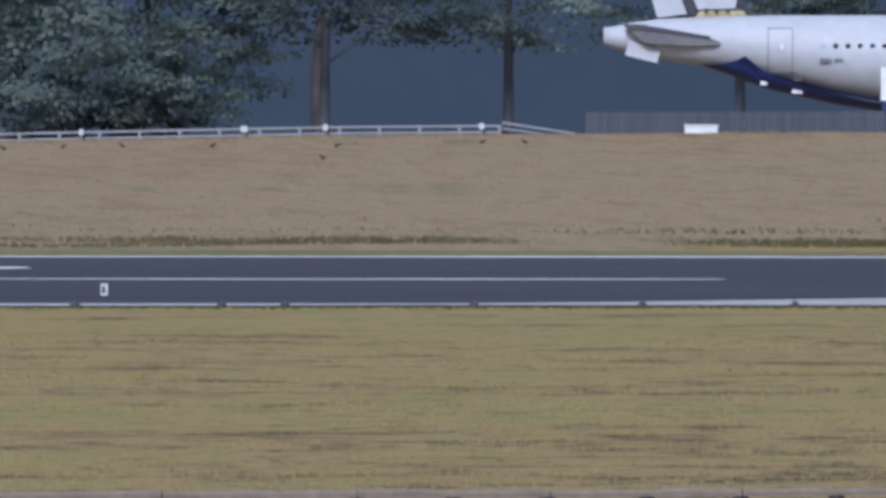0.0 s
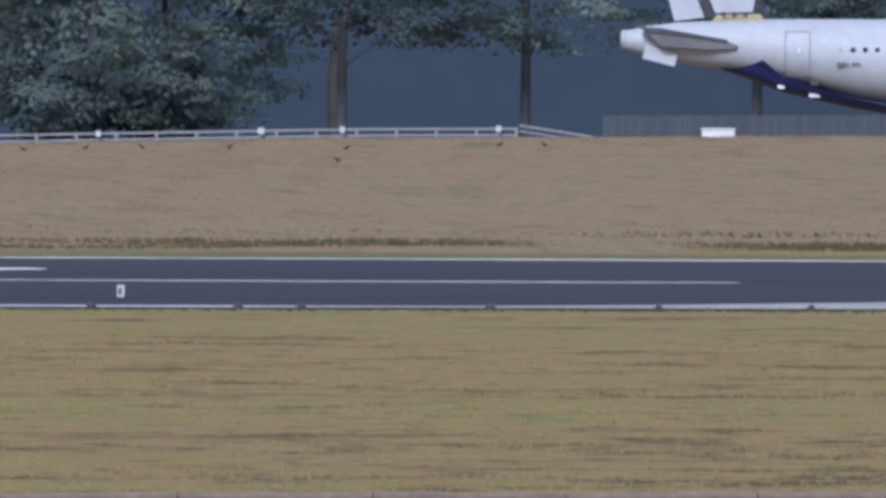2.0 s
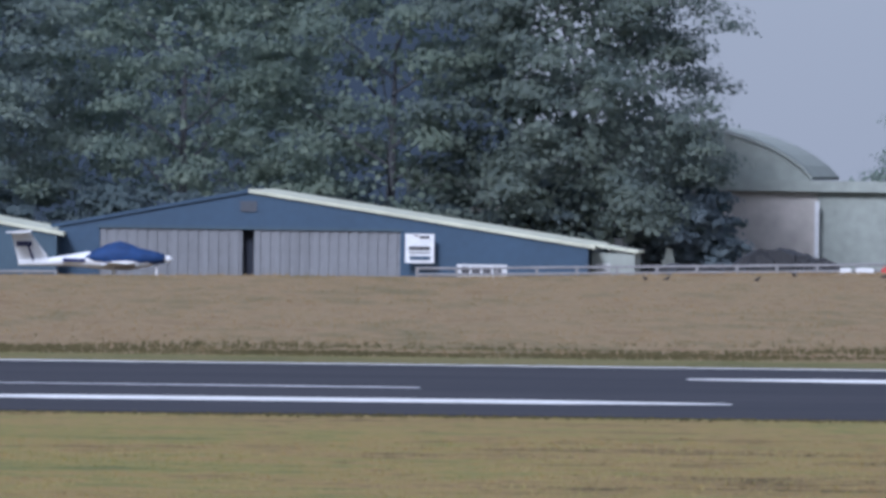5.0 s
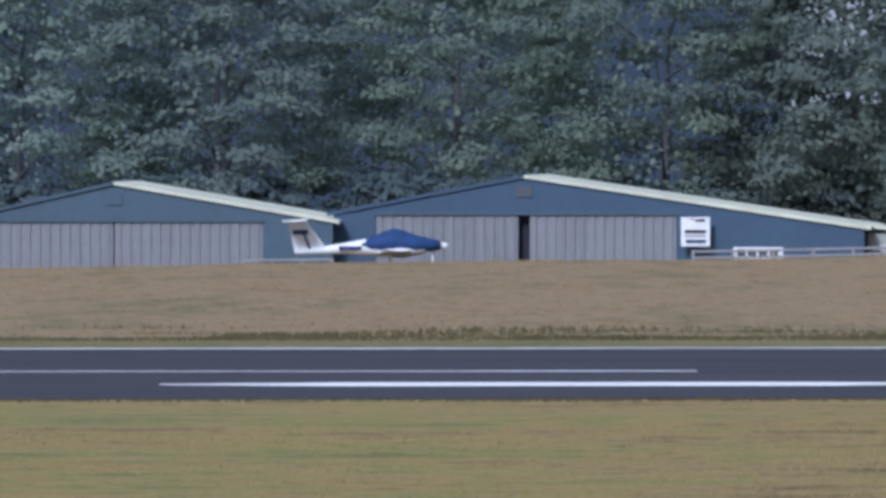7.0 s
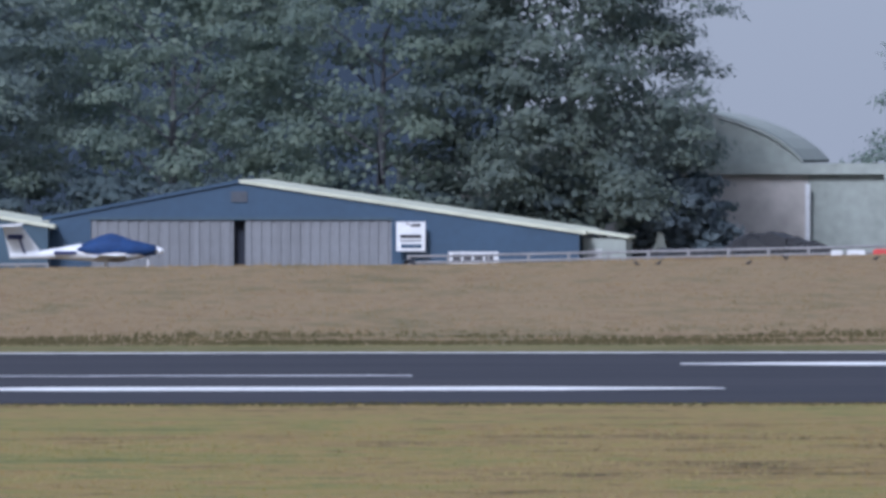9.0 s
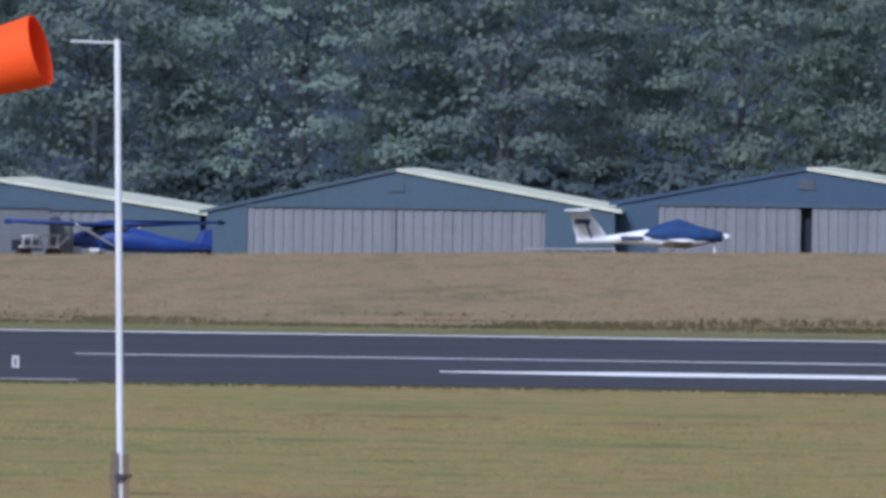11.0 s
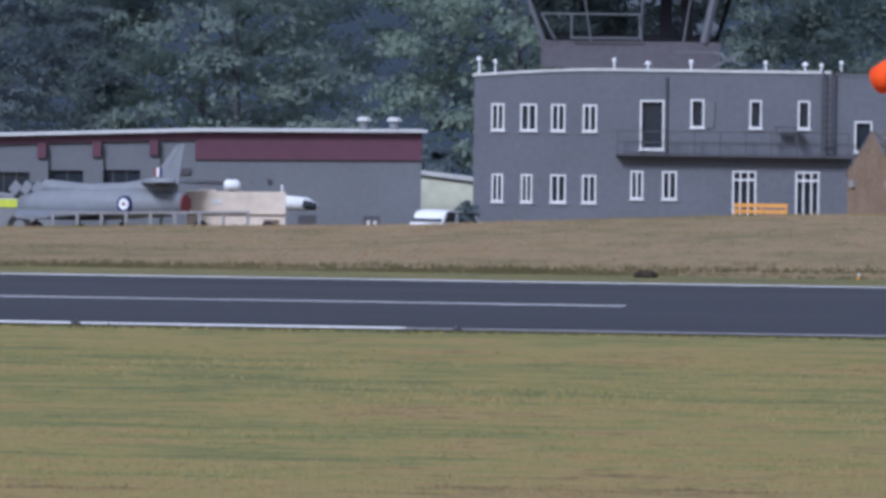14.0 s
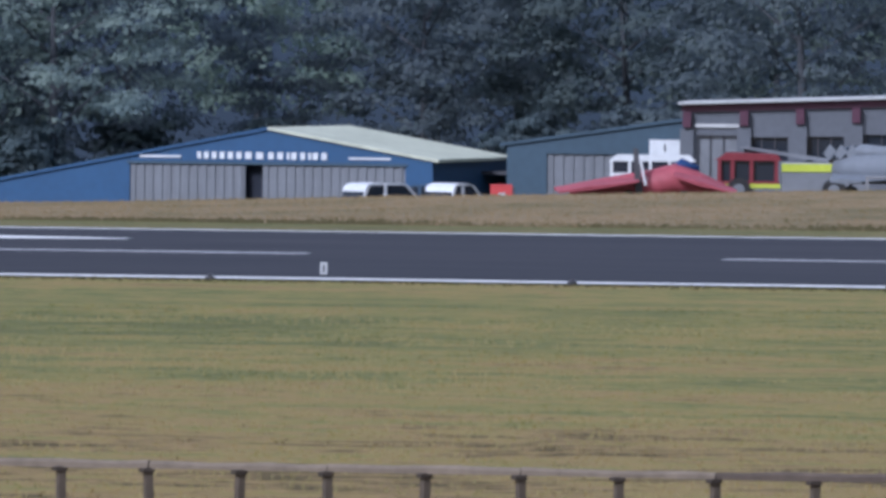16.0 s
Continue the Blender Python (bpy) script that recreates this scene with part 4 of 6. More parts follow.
part("lintel", B(-11.6, -9.7, -0.1, -0.003, 2.95, 3.1), OFFWHITE, gb, "pale lintel over the door")
for x in (9.2, 10.5):
    v = part("roof_vent", tube(bmesh.new(), (x, 3, zc), (x, 3, zc + 0.45), 0.22, n=10), DOOR_GREY, gb, "grey roof vent")
    part("cowl", tube(bmesh.new(), (x, 3, zc + 0.45), (x, 3, zc + 0.62), 0.36, 0.24, n=10), OFFWHITE, v, "pale vent cowl")
part("wall_box", B(5.0, 5.16, -0.1, -0.003, 2.25, 2.45), IRON, gb, "small dark wall box")
part("wall_box", B(0.9, 1.7, -0.1, -0.003, 2.6, 2.85), IRON, gb, "small dark wall box")

green = thing("store_shed", spot(-6.97, 415, 0), "pale green shed with a sloping roof between the buildings", "shed")
part("wall", prism(bmesh.new(), [(-3.2, -0.4), (0.4, -0.4), (0.4, 2.2), (-3.2, 2.6)], 0, 6), ROOF_PALE, green)
part("roof", prism(bmesh.new(), [(-3.4, 2.6), (0.5, 2.15), (0.5, 2.3), (-3.4, 2.75)], -0.2, 6.2), OFFWHITE, green)

# ---- large old hangar ----
oh = thing("old_hangar", spot(5.24, 440, -3), "large pale concrete hangar with a curved roof", "hangar")
bm = bmesh.new()
box(bm, 3.1, 3.75, 0, 1.0, -0.4, 4.2)
box(bm, -20.0, 3.75, 0, 1.4, 4.2, 4.72)
box(bm, -20.0, -19.3, 0, 1.0, -0.4, 4.2)
part("portal", bm, GREEN_GREY, oh, "grey-green concrete door frame")
part("wall", B(-19.3, -0.52, 0.45, 0.65, -0.4, 4.2), STAINED, oh, "stained pale door leaf")
part("wall", B(-0.5, 3.1, 0.4, 0.6, -0.4, 4.2), GREEN_GREY, oh, "grey-green door leaf")
part("post", B(-0.62, -0.4, -0.25, -0.05, -0.4, 3.75), WHITE, oh, "white steel post")
part("brace", prism(bmesh.new(), [(3.77, 1.9), (5.95, -0.3), (5.95, 0.15), (3.77, 2.25)], 0.2, 0.6), GREEN_GREY, oh, "sloping concrete buttress")
part("wall", prism(bmesh.new(), [(3.76, -0.4), (5.6, -0.4), (3.76, 1.8)], 0.65, 0.9), GREEN_GREY, oh, "low side wall")
n = 16
arc = [(-8.8 + 8.45 * math.sin(radians(-70 + 140 * i / n)), 4.72 + 2.62 * (math.cos(radians(-70 + 140 * i / n)) - math.cos(radians(70))) / (1 - math.cos(radians(70)))) for i in range(n + 1)]
part("gable", prism(bmesh.new(), arc, 1.4, 1.7), GREEN_GREY, oh, "pale curved gable")
inner = [(x * 1.0, z + 0.02) for x, z in arc]
outer = [(-8.8 + (x + 8.8) * 1.005, z + 0.16) for x, z in arc]
part("roof", prism(bmesh.new(), outer + inner[::-1], 1.25, 26), GREEN_GREY, oh, "grey curved roof")

# ---- aircraft ----
OCHRE = material("ochre_primer", (0.36, 0.31, 0.17), 0.7, grain=5, coarse=1.0, dark=0.6)
TAIL_GREY = material("bare_grey_metal", (0.13, 0.13, 0.138), 0.5, grain=2, coarse=0.8, dark=0.55)
SLATE_DARK = material("dark_plastic_sheeting", (0.03, 0.032, 0.038), 0.75, grain=4, coarse=1.0, dark=0.6)
JET_WHITE = material("airliner_white", (0.355, 0.37, 0.4), 0.6, grain=2, coarse=0.3, dark=0.9, spec=0.5)
NAVY = material("navy_belly_paint", (0.012, 0.02, 0.09), 0.4, grain=2, coarse=0.3)
GREY_SKIN = material("grey_jet_skin", (0.15, 0.165, 0.19), 0.5, grain=2.5, coarse=0.4, dark=0.82)
RED = material("red_paint", (0.17, 0.026, 0.036), 0.45, grain=3, coarse=0.5, dark=0.8)
PINK_RED = material("faded_red_cover", (0.32, 0.07, 0.092), 0.6, grain=3, coarse=0.7, dark=0.7)
COVER_BLUE = material("blue_canopy_cover", (0.012, 0.042, 0.14), 0.8, grain=5, coarse=1.5, dark=0.6, bump=0.4)
PLANE_BLUE = material("blue_aircraft_paint", (0.01, 0.035, 0.18), 0.45, grain=3, coarse=0.5)
BEIGE = material("beige_tank_paint", (0.5, 0.44, 0.38), 0.7, grain=3, coarse=0.5, dark=0.75)
LIME = material("lime_reflective_stripe", (0.42, 0.48, 0.05), 0.5, grain=4, coarse=0.5)
RUBBER = material("black_rubber", (0.02, 0.02, 0.022), 0.8, grain=8, coarse=1)
ORANGE = leafage("orange_sock_cloth", (0.9, 0.095, 0.004), (0.97, 0.125, 0.006), 0.75, through_light=0.35, vary=0.0)
DARK_OAK = material("dark_weathered_oak", (0.05, 0.038, 0.03), 0.9, grain=12, coarse=3, dark=0.6, bump=0.3)
BOLLARD_WOOD = material("brown_weathered_post", (0.105, 0.082, 0.062), 0.9, grain=14, coarse=4, dark=0.5, bump=0.3)
PALE_STRAW = material("bleached_dead_wood", (0.36, 0.29, 0.22), 0.9, grain=8, coarse=2, dark=0.7)
CROW = material("black_feathers", (0.015, 0.015, 0.02), 0.6, grain=20, coarse=4)
BRICK_RED = material("red_plastic", (0.5, 0.06, 0.06), 0.6, grain=4, coarse=0.7)


def fin(bm, root, tip, thick):
    """A thin tapering surface between two chords, each a list of (x, y, z)."""
    (a, b), (c, d) = [[Vector(p) for p in s] for s in (root, tip)]
    off = (b - a).cross(c - a).normalized() * thick / 2
    v = [bm.verts.new(p + off * s * k) for s in (1, -1) for p, k in ((a, 0.4), (a.lerp(b, 0.4), 1), (b, 0.2), (d, 0.2), (c.lerp(d, 0.4), 0.7), (c, 0.3))]
    bm.faces.new(v[:6])
    bm.faces.new(v[6:][::-1])
    for i in range(6):
        j = (i + 1) % 6
        bm.faces.new((v[j], v[i], v[6 + i], v[6 + j]))
    bmesh.ops.recalc_face_normals(bm, faces=bm.faces)
    return bm


G = 2.02
air = thing("airliner", spot(13.195, 405, 0), "white airliner with navy belly, stripped for parts, rudder loose", "aircraft")
top = [(0, 3.2), (0.5, 3.27), (1.2, 3.42), (2.4, 3.58), (4.6, 3.7), (7.5, 3.77), (12, 3.79), (30, 3.79), (33, 3.5), (35.5, 2.7), (36.8, 1.6)]
low = [(0, 2.42), (0.5, 2.25), (1.2, 2.05), (2.4, 1.8), (4.6, 1.52), (7.5, 1.0), (10, 0.4), (12, 0.06), (14, -0.2), (16.5, -0.35), (30, -0.35), (33, -0.2), (35.5, 0.3), (36.8, 1.0)]
secs = []
for x in (0, 0.25, 0.5, 1.2, 2.4, 3.5, 4.6, 6, 7.5, 9, 10, 11, 12, 13, 14, 16.5, 22, 30, 33, 35.5, 36.8):
    t, b = float(np.interp(x, *zip(*top))) + G, float(np.interp(x, *zip(*low))) + G
    secs.append(((x, 0, (t + b) / 2), min(1.97, (t - b) / 2 * 1.0 + 0.1 * (x > 1)), (t - b) / 2))
part("fuselage", loft(bmesh.new(), secs, 28), JET_WHITE, air)


def skin(x, z):
    """How far out the near side of the airliner's hull lies at a place along it and a height."""
    t, b = float(np.interp(x, *zip(*top))), float(np.interp(x, *zip(*low)))
    h = (t - b) / 2
    return -min(1.97, h + 0.1) * max(0.02, 1 - ((z - (t + b) / 2) / h) ** 2) ** 0.5


BELLY_X = [4.3, 5.0, 5.6, 6.1, 6.9, 7.5, 8.85, 10, 11.5, 14, 16.5, 30, 33]
BELLY_TOP = [1.58, 1.6, 1.76, 1.98, 1.3, 1.05, 0.68, 0.38, 0.02, -0.22, -0.3, -0.3, -0.1]
BELLY_LOW = [1.54, 1.3, 1.1, 0.9, 0.62, 0.46, 0.18, -0.08, -0.32, -0.6, -0.65, -0.6, -0.3]


def belly_side(x, z):
    """Half width of the belly fairing at a place along the hull and a height."""
    foot, keel = float(np.interp(x, *zip(*low))) + 0.35, float(np.interp(x, BELLY_X, BELLY_LOW))
    if z >= foot:
        return -skin(x, z) + 0.05
    return (-skin(x, foot) + 0.05) * max(0.0, 1 - ((foot - z) / (foot - keel)) ** 2) ** 0.5


g = bmesh.new()
rings = []
for x, zt, zb in zip(BELLY_X, BELLY_TOP, BELLY_LOW):
    zs = [zt + (zb - zt) * k / 10 for k in range(11)]
    rings.append([g.verts.new((x, -belly_side(x, z), z + G)) for z in zs] + [g.verts.new((x, belly_side(x, z) + 0.001, z + G)) for z in zs[::-1]])
for p, q in zip(rings, rings[1:]):
    for k in range(22):
        g.faces.new((p[k], p[(k + 1) % 22], q[(k + 1) % 22], q[k]))
g.faces.new(rings[0])
g.faces.new(rings[-1][::-1])
bmesh.ops.recalc_face_normals(g, faces=g.faces)
part("belly", g, NAVY, air, "navy blue belly panel")
part("tail_cone", loft(bmesh.new(), [((-0.05, 0, 2.82 + G), 0.36, 0.37), ((0.02, 0, 2.82 + G), 0.41, 0.41)], 16), OFFWHITE, air, "pale open tail cone end")
part("fin", prism(bmesh.new(), [(x, z + G) for x, z in ((4.03, 3.99), (5.65, 4.06), (5.74, 4.63), (6.18, 5.0), (2.5, 9.6), (1.64, 9.6))], -0.17, 0.17), JET_WHITE, air, "white tail fin cut away at its root")
part("fin_root", fin(bmesh.new(), [(6.15, 0, 3.66 + G), (3.9, 0, 3.66 + G)], [(6.0, 0, 3.96 + G), (4.1, 0, 3.94 + G)], 0.42), OCHRE, air, "ochre primed fin root")
part("fin_strut", tube(bmesh.new(), (5.72, -0.1, 4.66 + G), (6.3, -0.1, 3.78 + G), 0.06, n=6), IRON, air, "dark strut at the fin root")
for x in (4.3, 4.75, 5.25):
    part("fin_fitting", B(x, x + 0.16, -0.25, 0.25, 3.9 + G, 4.04 + G), IRON, air, "dark fin fitting")
part("rudder", fin(bmesh.new(), [(3.56, -0.02, 3.8 + G), (2.26, -0.02, 3.63 + G)], [(1.25, -0.02, 9.6 + G), (0.62, -0.02, 9.6 + G)], 0.25), JET_WHITE, air, "white loose rudder")
part("hinge_line", fin(bmesh.new(), [(4.05, 0.0, 3.8 + G), (3.5, 0.0, 3.8 + G)], [(2.5, 0, 7.4 + G), (2.1, 0, 7.4 + G)], 0.3), IRON, air, "dark open hinge line")
part("stub", prism(bmesh.new(), [(x, z + G) for x, z in ((0.8, 3.29), (1.6, 3.25), (4.6, 2.74), (5.0, 2.58), (4.9, 2.46), (3.7, 2.42), (1.75, 2.52))], -1.4, -0.7), TAIL_GREY, air, "cut grey tailplane stub")
part("stub_edge", prism(bmesh.new(), [(x, z + G) for x, z in ((0.78, 3.34), (1.6, 3.33), (4.6, 2.83), (4.5, 2.72), (1.7, 3.1), (1.1, 3.1))], -1.46, -1.404), IRON, air, "dark cut edge of the tailplane")
part("apu_door", box(bmesh.new(), -0.72, 0.72, -0.05, 0.05, -0.32, 0.32), JET_WHITE, air, "white open tail hatch", pose(1.65, -0.85, 2.14 + G, 0, 14, 0))
g = bmesh.new()
ring = [(7.06, 1.32 + 0.188 * k) for k in range(11)] + [(8.12, 3.2 - 0.188 * k) for k in range(11)]
for p, q in zip(ring, ring[1:] + ring[:1]):
    tube(g, (p[0], skin(*p), p[1] + G), (q[0], skin(*q), q[1] + G), 0.022, n=5)
door = part("door", g, DOOR_GREY, air, "white rear door with a thin grey outline")
part("door_sill", tube(bmesh.new(), (7.0, skin(7.0, 1.3) - 0.02, 1.3 + G), (8.2, skin(8.2, 1.3) - 0.02, 1.3 + G), 0.03, n=5), BLOCK_GREY, door, "grey door sill")
part("door_window", B(7.6, 7.7, skin(7.65, 2.4) - 0.02, -1.2, 2.28 + G, 2.52 + G), WHITE, door)
for k in range(40):
    part("window", tube(bmesh.new(), (9.45 + 0.53 * k, skin(9.45 + 0.53 * k, 2.44) - 0.015, 2.44 + G), (9.45 + 0.53 * k, -1.3, 2.44 + G), 0.125, n=8), PANE if k else JET_WHITE, air)
for k, w in enumerate((0.22, 0.2, 0.1, 0.22, 0.2, 0.2, 0.1)):
    part("marking_bar", B(9.3 + 0.21 * k, 9.3 + 0.21 * k + w * 0.8, skin(9.9, 1.8) - 0.04, -1.2, 1.72 + G, 1.9 + G), BLOCK_GREY, air, "faint grey bar of writing")
part("vent", B(8.2, 8.55, -belly_side(8.4, 0.95) - 0.04, -0.8, 0.9 + G, 1.08 + G), IRON, air, "dark square vent")
for x, z, w in ((6.9, 0.82, 0.3), (8.35, 0.46, 0.46)):
    part("hatch", B(x - w / 2, x + w / 2, -belly_side(x, z) - 0.08, -0.3, z + G - 0.08, z + G + 0.08), WHITE, air, "small open white hatch")
part("wing", fin(bmesh.new(), [(21.5, -1.9, 0.4 + G), (15.5, -1.9, 0.5 + G)], [(15.4, -15, 1.6 + G), (13.6, -15, 1.62 + G)], 0.5), JET_WHITE, air, "white swept wing")
part("wingtip_fence", prism(bmesh.new(), [(x * 0.963, z + G) for x, z in ((12.94, 3.1), (13.5, 2.82), (14.6, 2.75), (14.6, 2.35), (13.75, 2.2), (13.3, 2.12), (13.38, 2.6))], -15.06, -14.94), BRICK_RED, air, "red wingtip fence")
part("wing", fin(bmesh.new(), [(21.5, 1.9, 0.4 + G), (15.5, 1.9, 0.5 + G)], [(15.4, 15, 1.6 + G), (13.6, 15, 1.62 + G)], 0.5), JET_WHITE, air, "white swept wing")
for x, y in ((18.0, -3.2), (18.0, 3.2), (31.0, 0)):
    leg = part("landing_gear", tube(bmesh.new(), (x, y, 0.5), (x, y, 1.6), 0.14), GREY_SKIN, air)
    for s in (-0.35, 0.35):
        part("wheel", tube(bmesh.new(), (x, y + s - 0.15, 0.55), (x, y + s + 0.15, 0.55), 0.55, n=16), RUBBER, leg)

truck = thing("box_truck", spot(15.03, 392, 0), "white box truck with dark lower body beside the airliner", "truck")
part("body", B(-0.95, 1.0, 0, 4.5, 1.95, 3.35), WHITE, truck)
part("marking_bar", B(-0.32, -0.22, -0.03, 0, 2.45, 2.8), IRON, truck, "small dark mark")
part("chassis", B(-0.9, 0.95, 0.05, 4.4, 0.5, 1.95), NAVY, truck, "dark navy lower body")
for x in (-0.75, 0.75):
    for y in (0.8, 3.6):
        part("wheel", tube(bmesh.new(), (x - 0.12, y, 0.45), (x + 0.12, y, 0.45), 0.45, n=14), RUBBER, truck)

pip = thing("light_aircraft", spot(0.17, 392, 0), "white T-tailed light aircraft under a blue canopy cover", "aircraft")
part("fuselage", loft(bmesh.new(), [((0.68, 0, 0.84), 0.08, 0.11), ((1.9, 0, 0.9), 0.18, 0.17), ((2.8, 0, 0.98), 0.28, 0.24), ((3.6, 0, 1.02), 0.42, 0.35), ((4.4, 0, 0.95), 0.5, 0.34), ((5.3, 0, 0.9), 0.52, 0.32), ((6.1, 0, 1.0), 0.44, 0.26), ((6.75, 0, 1.1), 0.26, 0.16), ((6.92, 0, 1.1), 0.16, 0.13)], 16), WHITE, pip)
part("canopy_cover", loft(bmesh.new(), [((3.5, 0, 1.12), 0.4, 0.1), ((3.9, 0, 1.13), 0.54, 0.32), ((4.45, 0, 1.2), 0.62, 0.5), ((4.95, 0, 1.25), 0.63, 0.58), ((5.35, 0, 1.2), 0.61, 0.52), ((5.8, 0, 1.14), 0.57, 0.4), ((6.4, 0, 1.12), 0.48, 0.29), ((6.82, 0, 1.1), 0.32, 0.2)], 18), COVER_BLUE, pip, "blue fabric canopy cover")
part("fin", fin(bmesh.new(), [(1.95, 0, 1.1), (0.72, 0, 0.76)], [(1.12, 0, 2.2), (0.38, 0, 2.12)], 0.14), WHITE, pip, "white swept tail fin")
part("tailplane", fin(bmesh.new(), [(1.25, -1.5, 2.2), (0.15, -1.5, 2.12)], [(1.25, 1.5, 2.2), (0.15, 1.5, 2.12)], 0.14), WHITE, pip, "white high tailplane")
part("marking_bar", B(0.6, 1.25, -0.1, 0.1, 1.56, 1.76), NAVY, pip, "dark marking bar")
part("marking_bar", prism(bmesh.new(), [(1.05, 1.56), (1.15, 1.56), (1.38, 0.95), (1.28, 0.95)], -0.1, 0.1), NAVY, pip, "dark marking bar")
part("stripe", B(2.55, 3.5, -0.42, 0.42, 0.93, 1.07), NAVY, pip, "navy side stripe")
part("wing", fin(bmesh.new(), [(5.6, -0.4, 0.75), (4.2, -0.4, 0.78)], [(5.5, -5.0, 0.98), (4.5, -5.0, 0.98)], 0.2), WHITE, pip, "white low wing")
part("wing", fin(bmesh.new(), [(5.6, 0.4, 0.75), (4.2, 0.4, 0.78)], [(5.5, 5.0, 0.98), (4.5, 5.0, 0.98)], 0.2), WHITE, pip, "white low wing")
part("spinner", loft(bmesh.new(), [((6.88, 0, 1.08), 0.17, 0.17), ((7.05, 0, 1.08), 0.13, 0.13), ((7.18, 0, 1.08), 0.03, 0.03)], 10), WHITE, pip, "white propeller spinner")
for x, y in ((4.7, -1.4), (4.7, 1.4), (6.5, 0)):
    leg = part("landing_gear", tube(bmesh.new(), (x, y, 0.2), (x, y, 0.75), 0.05, n=6), WHITE, pip)
    part("wheel", tube(bmesh.new(), (x, y - 0.08, 0.2), (x, y + 0.08, 0.2), 0.2, n=12), RUBBER, leg)

blu = thing("high_wing_aircraft", spot(-2.77, 385, 0), "blue high-wing light aircraft with pale struts, parked", "aircraft")
part("fuselage", loft(bmesh.new(), [((-0.35, 0, 0.95), 0.3, 0.26), ((0.1, 0, 0.98), 0.42, 0.38), ((1.2, 0, 1.0), 0.5, 0.5), ((2.2, 0, 0.98), 0.48, 0.52), ((3.4, 0, 0.8), 0.34, 0.36), ((5.4, 0, 0.62), 0.12, 0.14)], 14), PLANE_BLUE, blu)
part("windscreen", loft(bmesh.new(), [((0.35, 0, 1.3), 0.36, 0.16), ((1.0, 0, 1.4), 0.4, 0.22), ((1.9, 0, 1.38), 0.4, 0.2)], 12), PANE, blu, "dark cabin glazing")
for s in (-1, 1):
    part("wing", fin(bmesh.new(), [(0.5, 0, 1.62), (1.9, 0, 1.6)], [(1.2 + 4.4 * s, 2.6 * s, 1.72), (1.6 + 4.4 * s, 3.6 * s, 1.7)], 0.34), PLANE_BLUE, blu, "blue high wing")
    part("strut", tube(bmesh.new(), (1.3, 0.45 * s, 0.75), (1.2 + 1.8 * s * 0.8, 2.2 * s, 1.62), 0.05, n=6), OFFWHITE, blu, "pale wing strut")
part("fin", fin(bmesh.new(), [(4.5, 0, 0.7), (5.4, 0, 0.65)], [(4.95, 0, 1.45), (5.4, 0, 1.45)], 0.1), PLANE_BLUE, blu, "blue tail fin")
part("tailplane", fin(bmesh.new(), [(4.5, -1.3, 0.65), (5.4, -1.3, 0.65)], [(4.5, 1.3, 0.65), (5.4, 1.3, 0.65)], 0.08), NAVY, blu, "dark blue tailplane")
part("propeller", tube(bmesh.new(), (-0.42, 0, 0.15), (-0.42, 0, 1.85), 0.05, 0.05, 6), IRON, blu)
part("cowling_mark", B(0.3, 0.9, -0.5, -0.44, 0.5, 0.62), WHITE, blu, "white cowling flash")
for x, y in ((0.8, -0.95), (0.8, 0.95), (5.3, 0)):
    leg = part("landing_gear", tube(bmesh.new(), (x, y, 0.25), (x, y * 0.4, 0.8), 0.05, n=6), PLANE_BLUE, blu)
    part("wheel", tube(bmesh.new(), (x, y - 0.08, 0.25), (x, y + 0.08, 0.25), 0.25, n=12), RUBBER, leg)
trolley = thing("tow_trolley", spot(-3.02, 384, 0), "pale tubular tow trolley with wheels beside the aircraft", "trolley")
for x in (-0.7, 0.5):
    part("wheel", tube(bmesh.new(), (x, -0.06, 0.35), (x, 0.06, 0.35), 0.35, n=14), RUBBER, trolley)
part("frame", B(-0.9, 0.75, -0.3, 0.3, 0.62, 0.72), OFFWHITE, trolley)
part("handle", tube(bmesh.new(), (0.7, 0, 0.7), (1.15, 0, 1.1), 0.05, n=6), OFFWHITE, trolley)
for x in (-0.75, -0.4, -0.05, 0.3, 0.65):
    part("upright", tube(bmesh.new(), (x, -0.2, 0.7), (x + 0.06, -0.2, 1.12), 0.045, n=6), OFFWHITE, trolley)
part("top_rail", tube(bmesh.new(), (-0.8, -0.2, 1.1), (0.85, -0.2, 1.15), 0.04, n=6), OFFWHITE, trolley)

hun = thing("fighter_jet", spot(-9.8, 378, -35), "grey swept-wing jet fighter with roundel and tall fin", "aircraft")
part("fuselage", loft(bmesh.new(), [((0.5, 0, 1.2), 0.46, 0.48), ((1.4, 0, 1.3), 0.6, 0.62), ((3.6, 0, 1.35), 0.7, 0.68), ((5.4, 0, 1.38), 0.62, 0.6), ((6.9, 0, 1.45), 0.48, 0.46), ((7.55, 0, 1.45), 0.4, 0.4)], 18), GREY_SKIN, hun)
part("spine", loft(bmesh.new(), [((0.6, 0, 1.75), 0.2, 0.15), ((1.6, 0, 2.0), 0.34, 0.3), ((3.4, 0, 1.9), 0.3, 0.26), ((5.0, 0, 1.95), 0.26, 0.3), ((6.2, 0, 2.05), 0.16, 0.4), ((7.1, 0, 2.1), 0.1, 0.4)], 14), GREY_SKIN, hun, "raised grey spine")
part("canopy", loft(bmesh.new(), [((0.2, 0, 1.6), 0.2, 0.12), ((0.9, 0, 1.85), 0.3, 0.34), ((1.7, 0, 1.95), 0.3, 0.3)], 14), PANE, hun, "dark cockpit canopy")
part("fin", fin(bmesh.new(), [(5.7, 0, 1.9), (7.2, 0, 1.85)], [(7.15, 0, 3.75), (7.5, 0, 3.85)], 0.18), GREY_SKIN, hun, "swept grey tail fin")
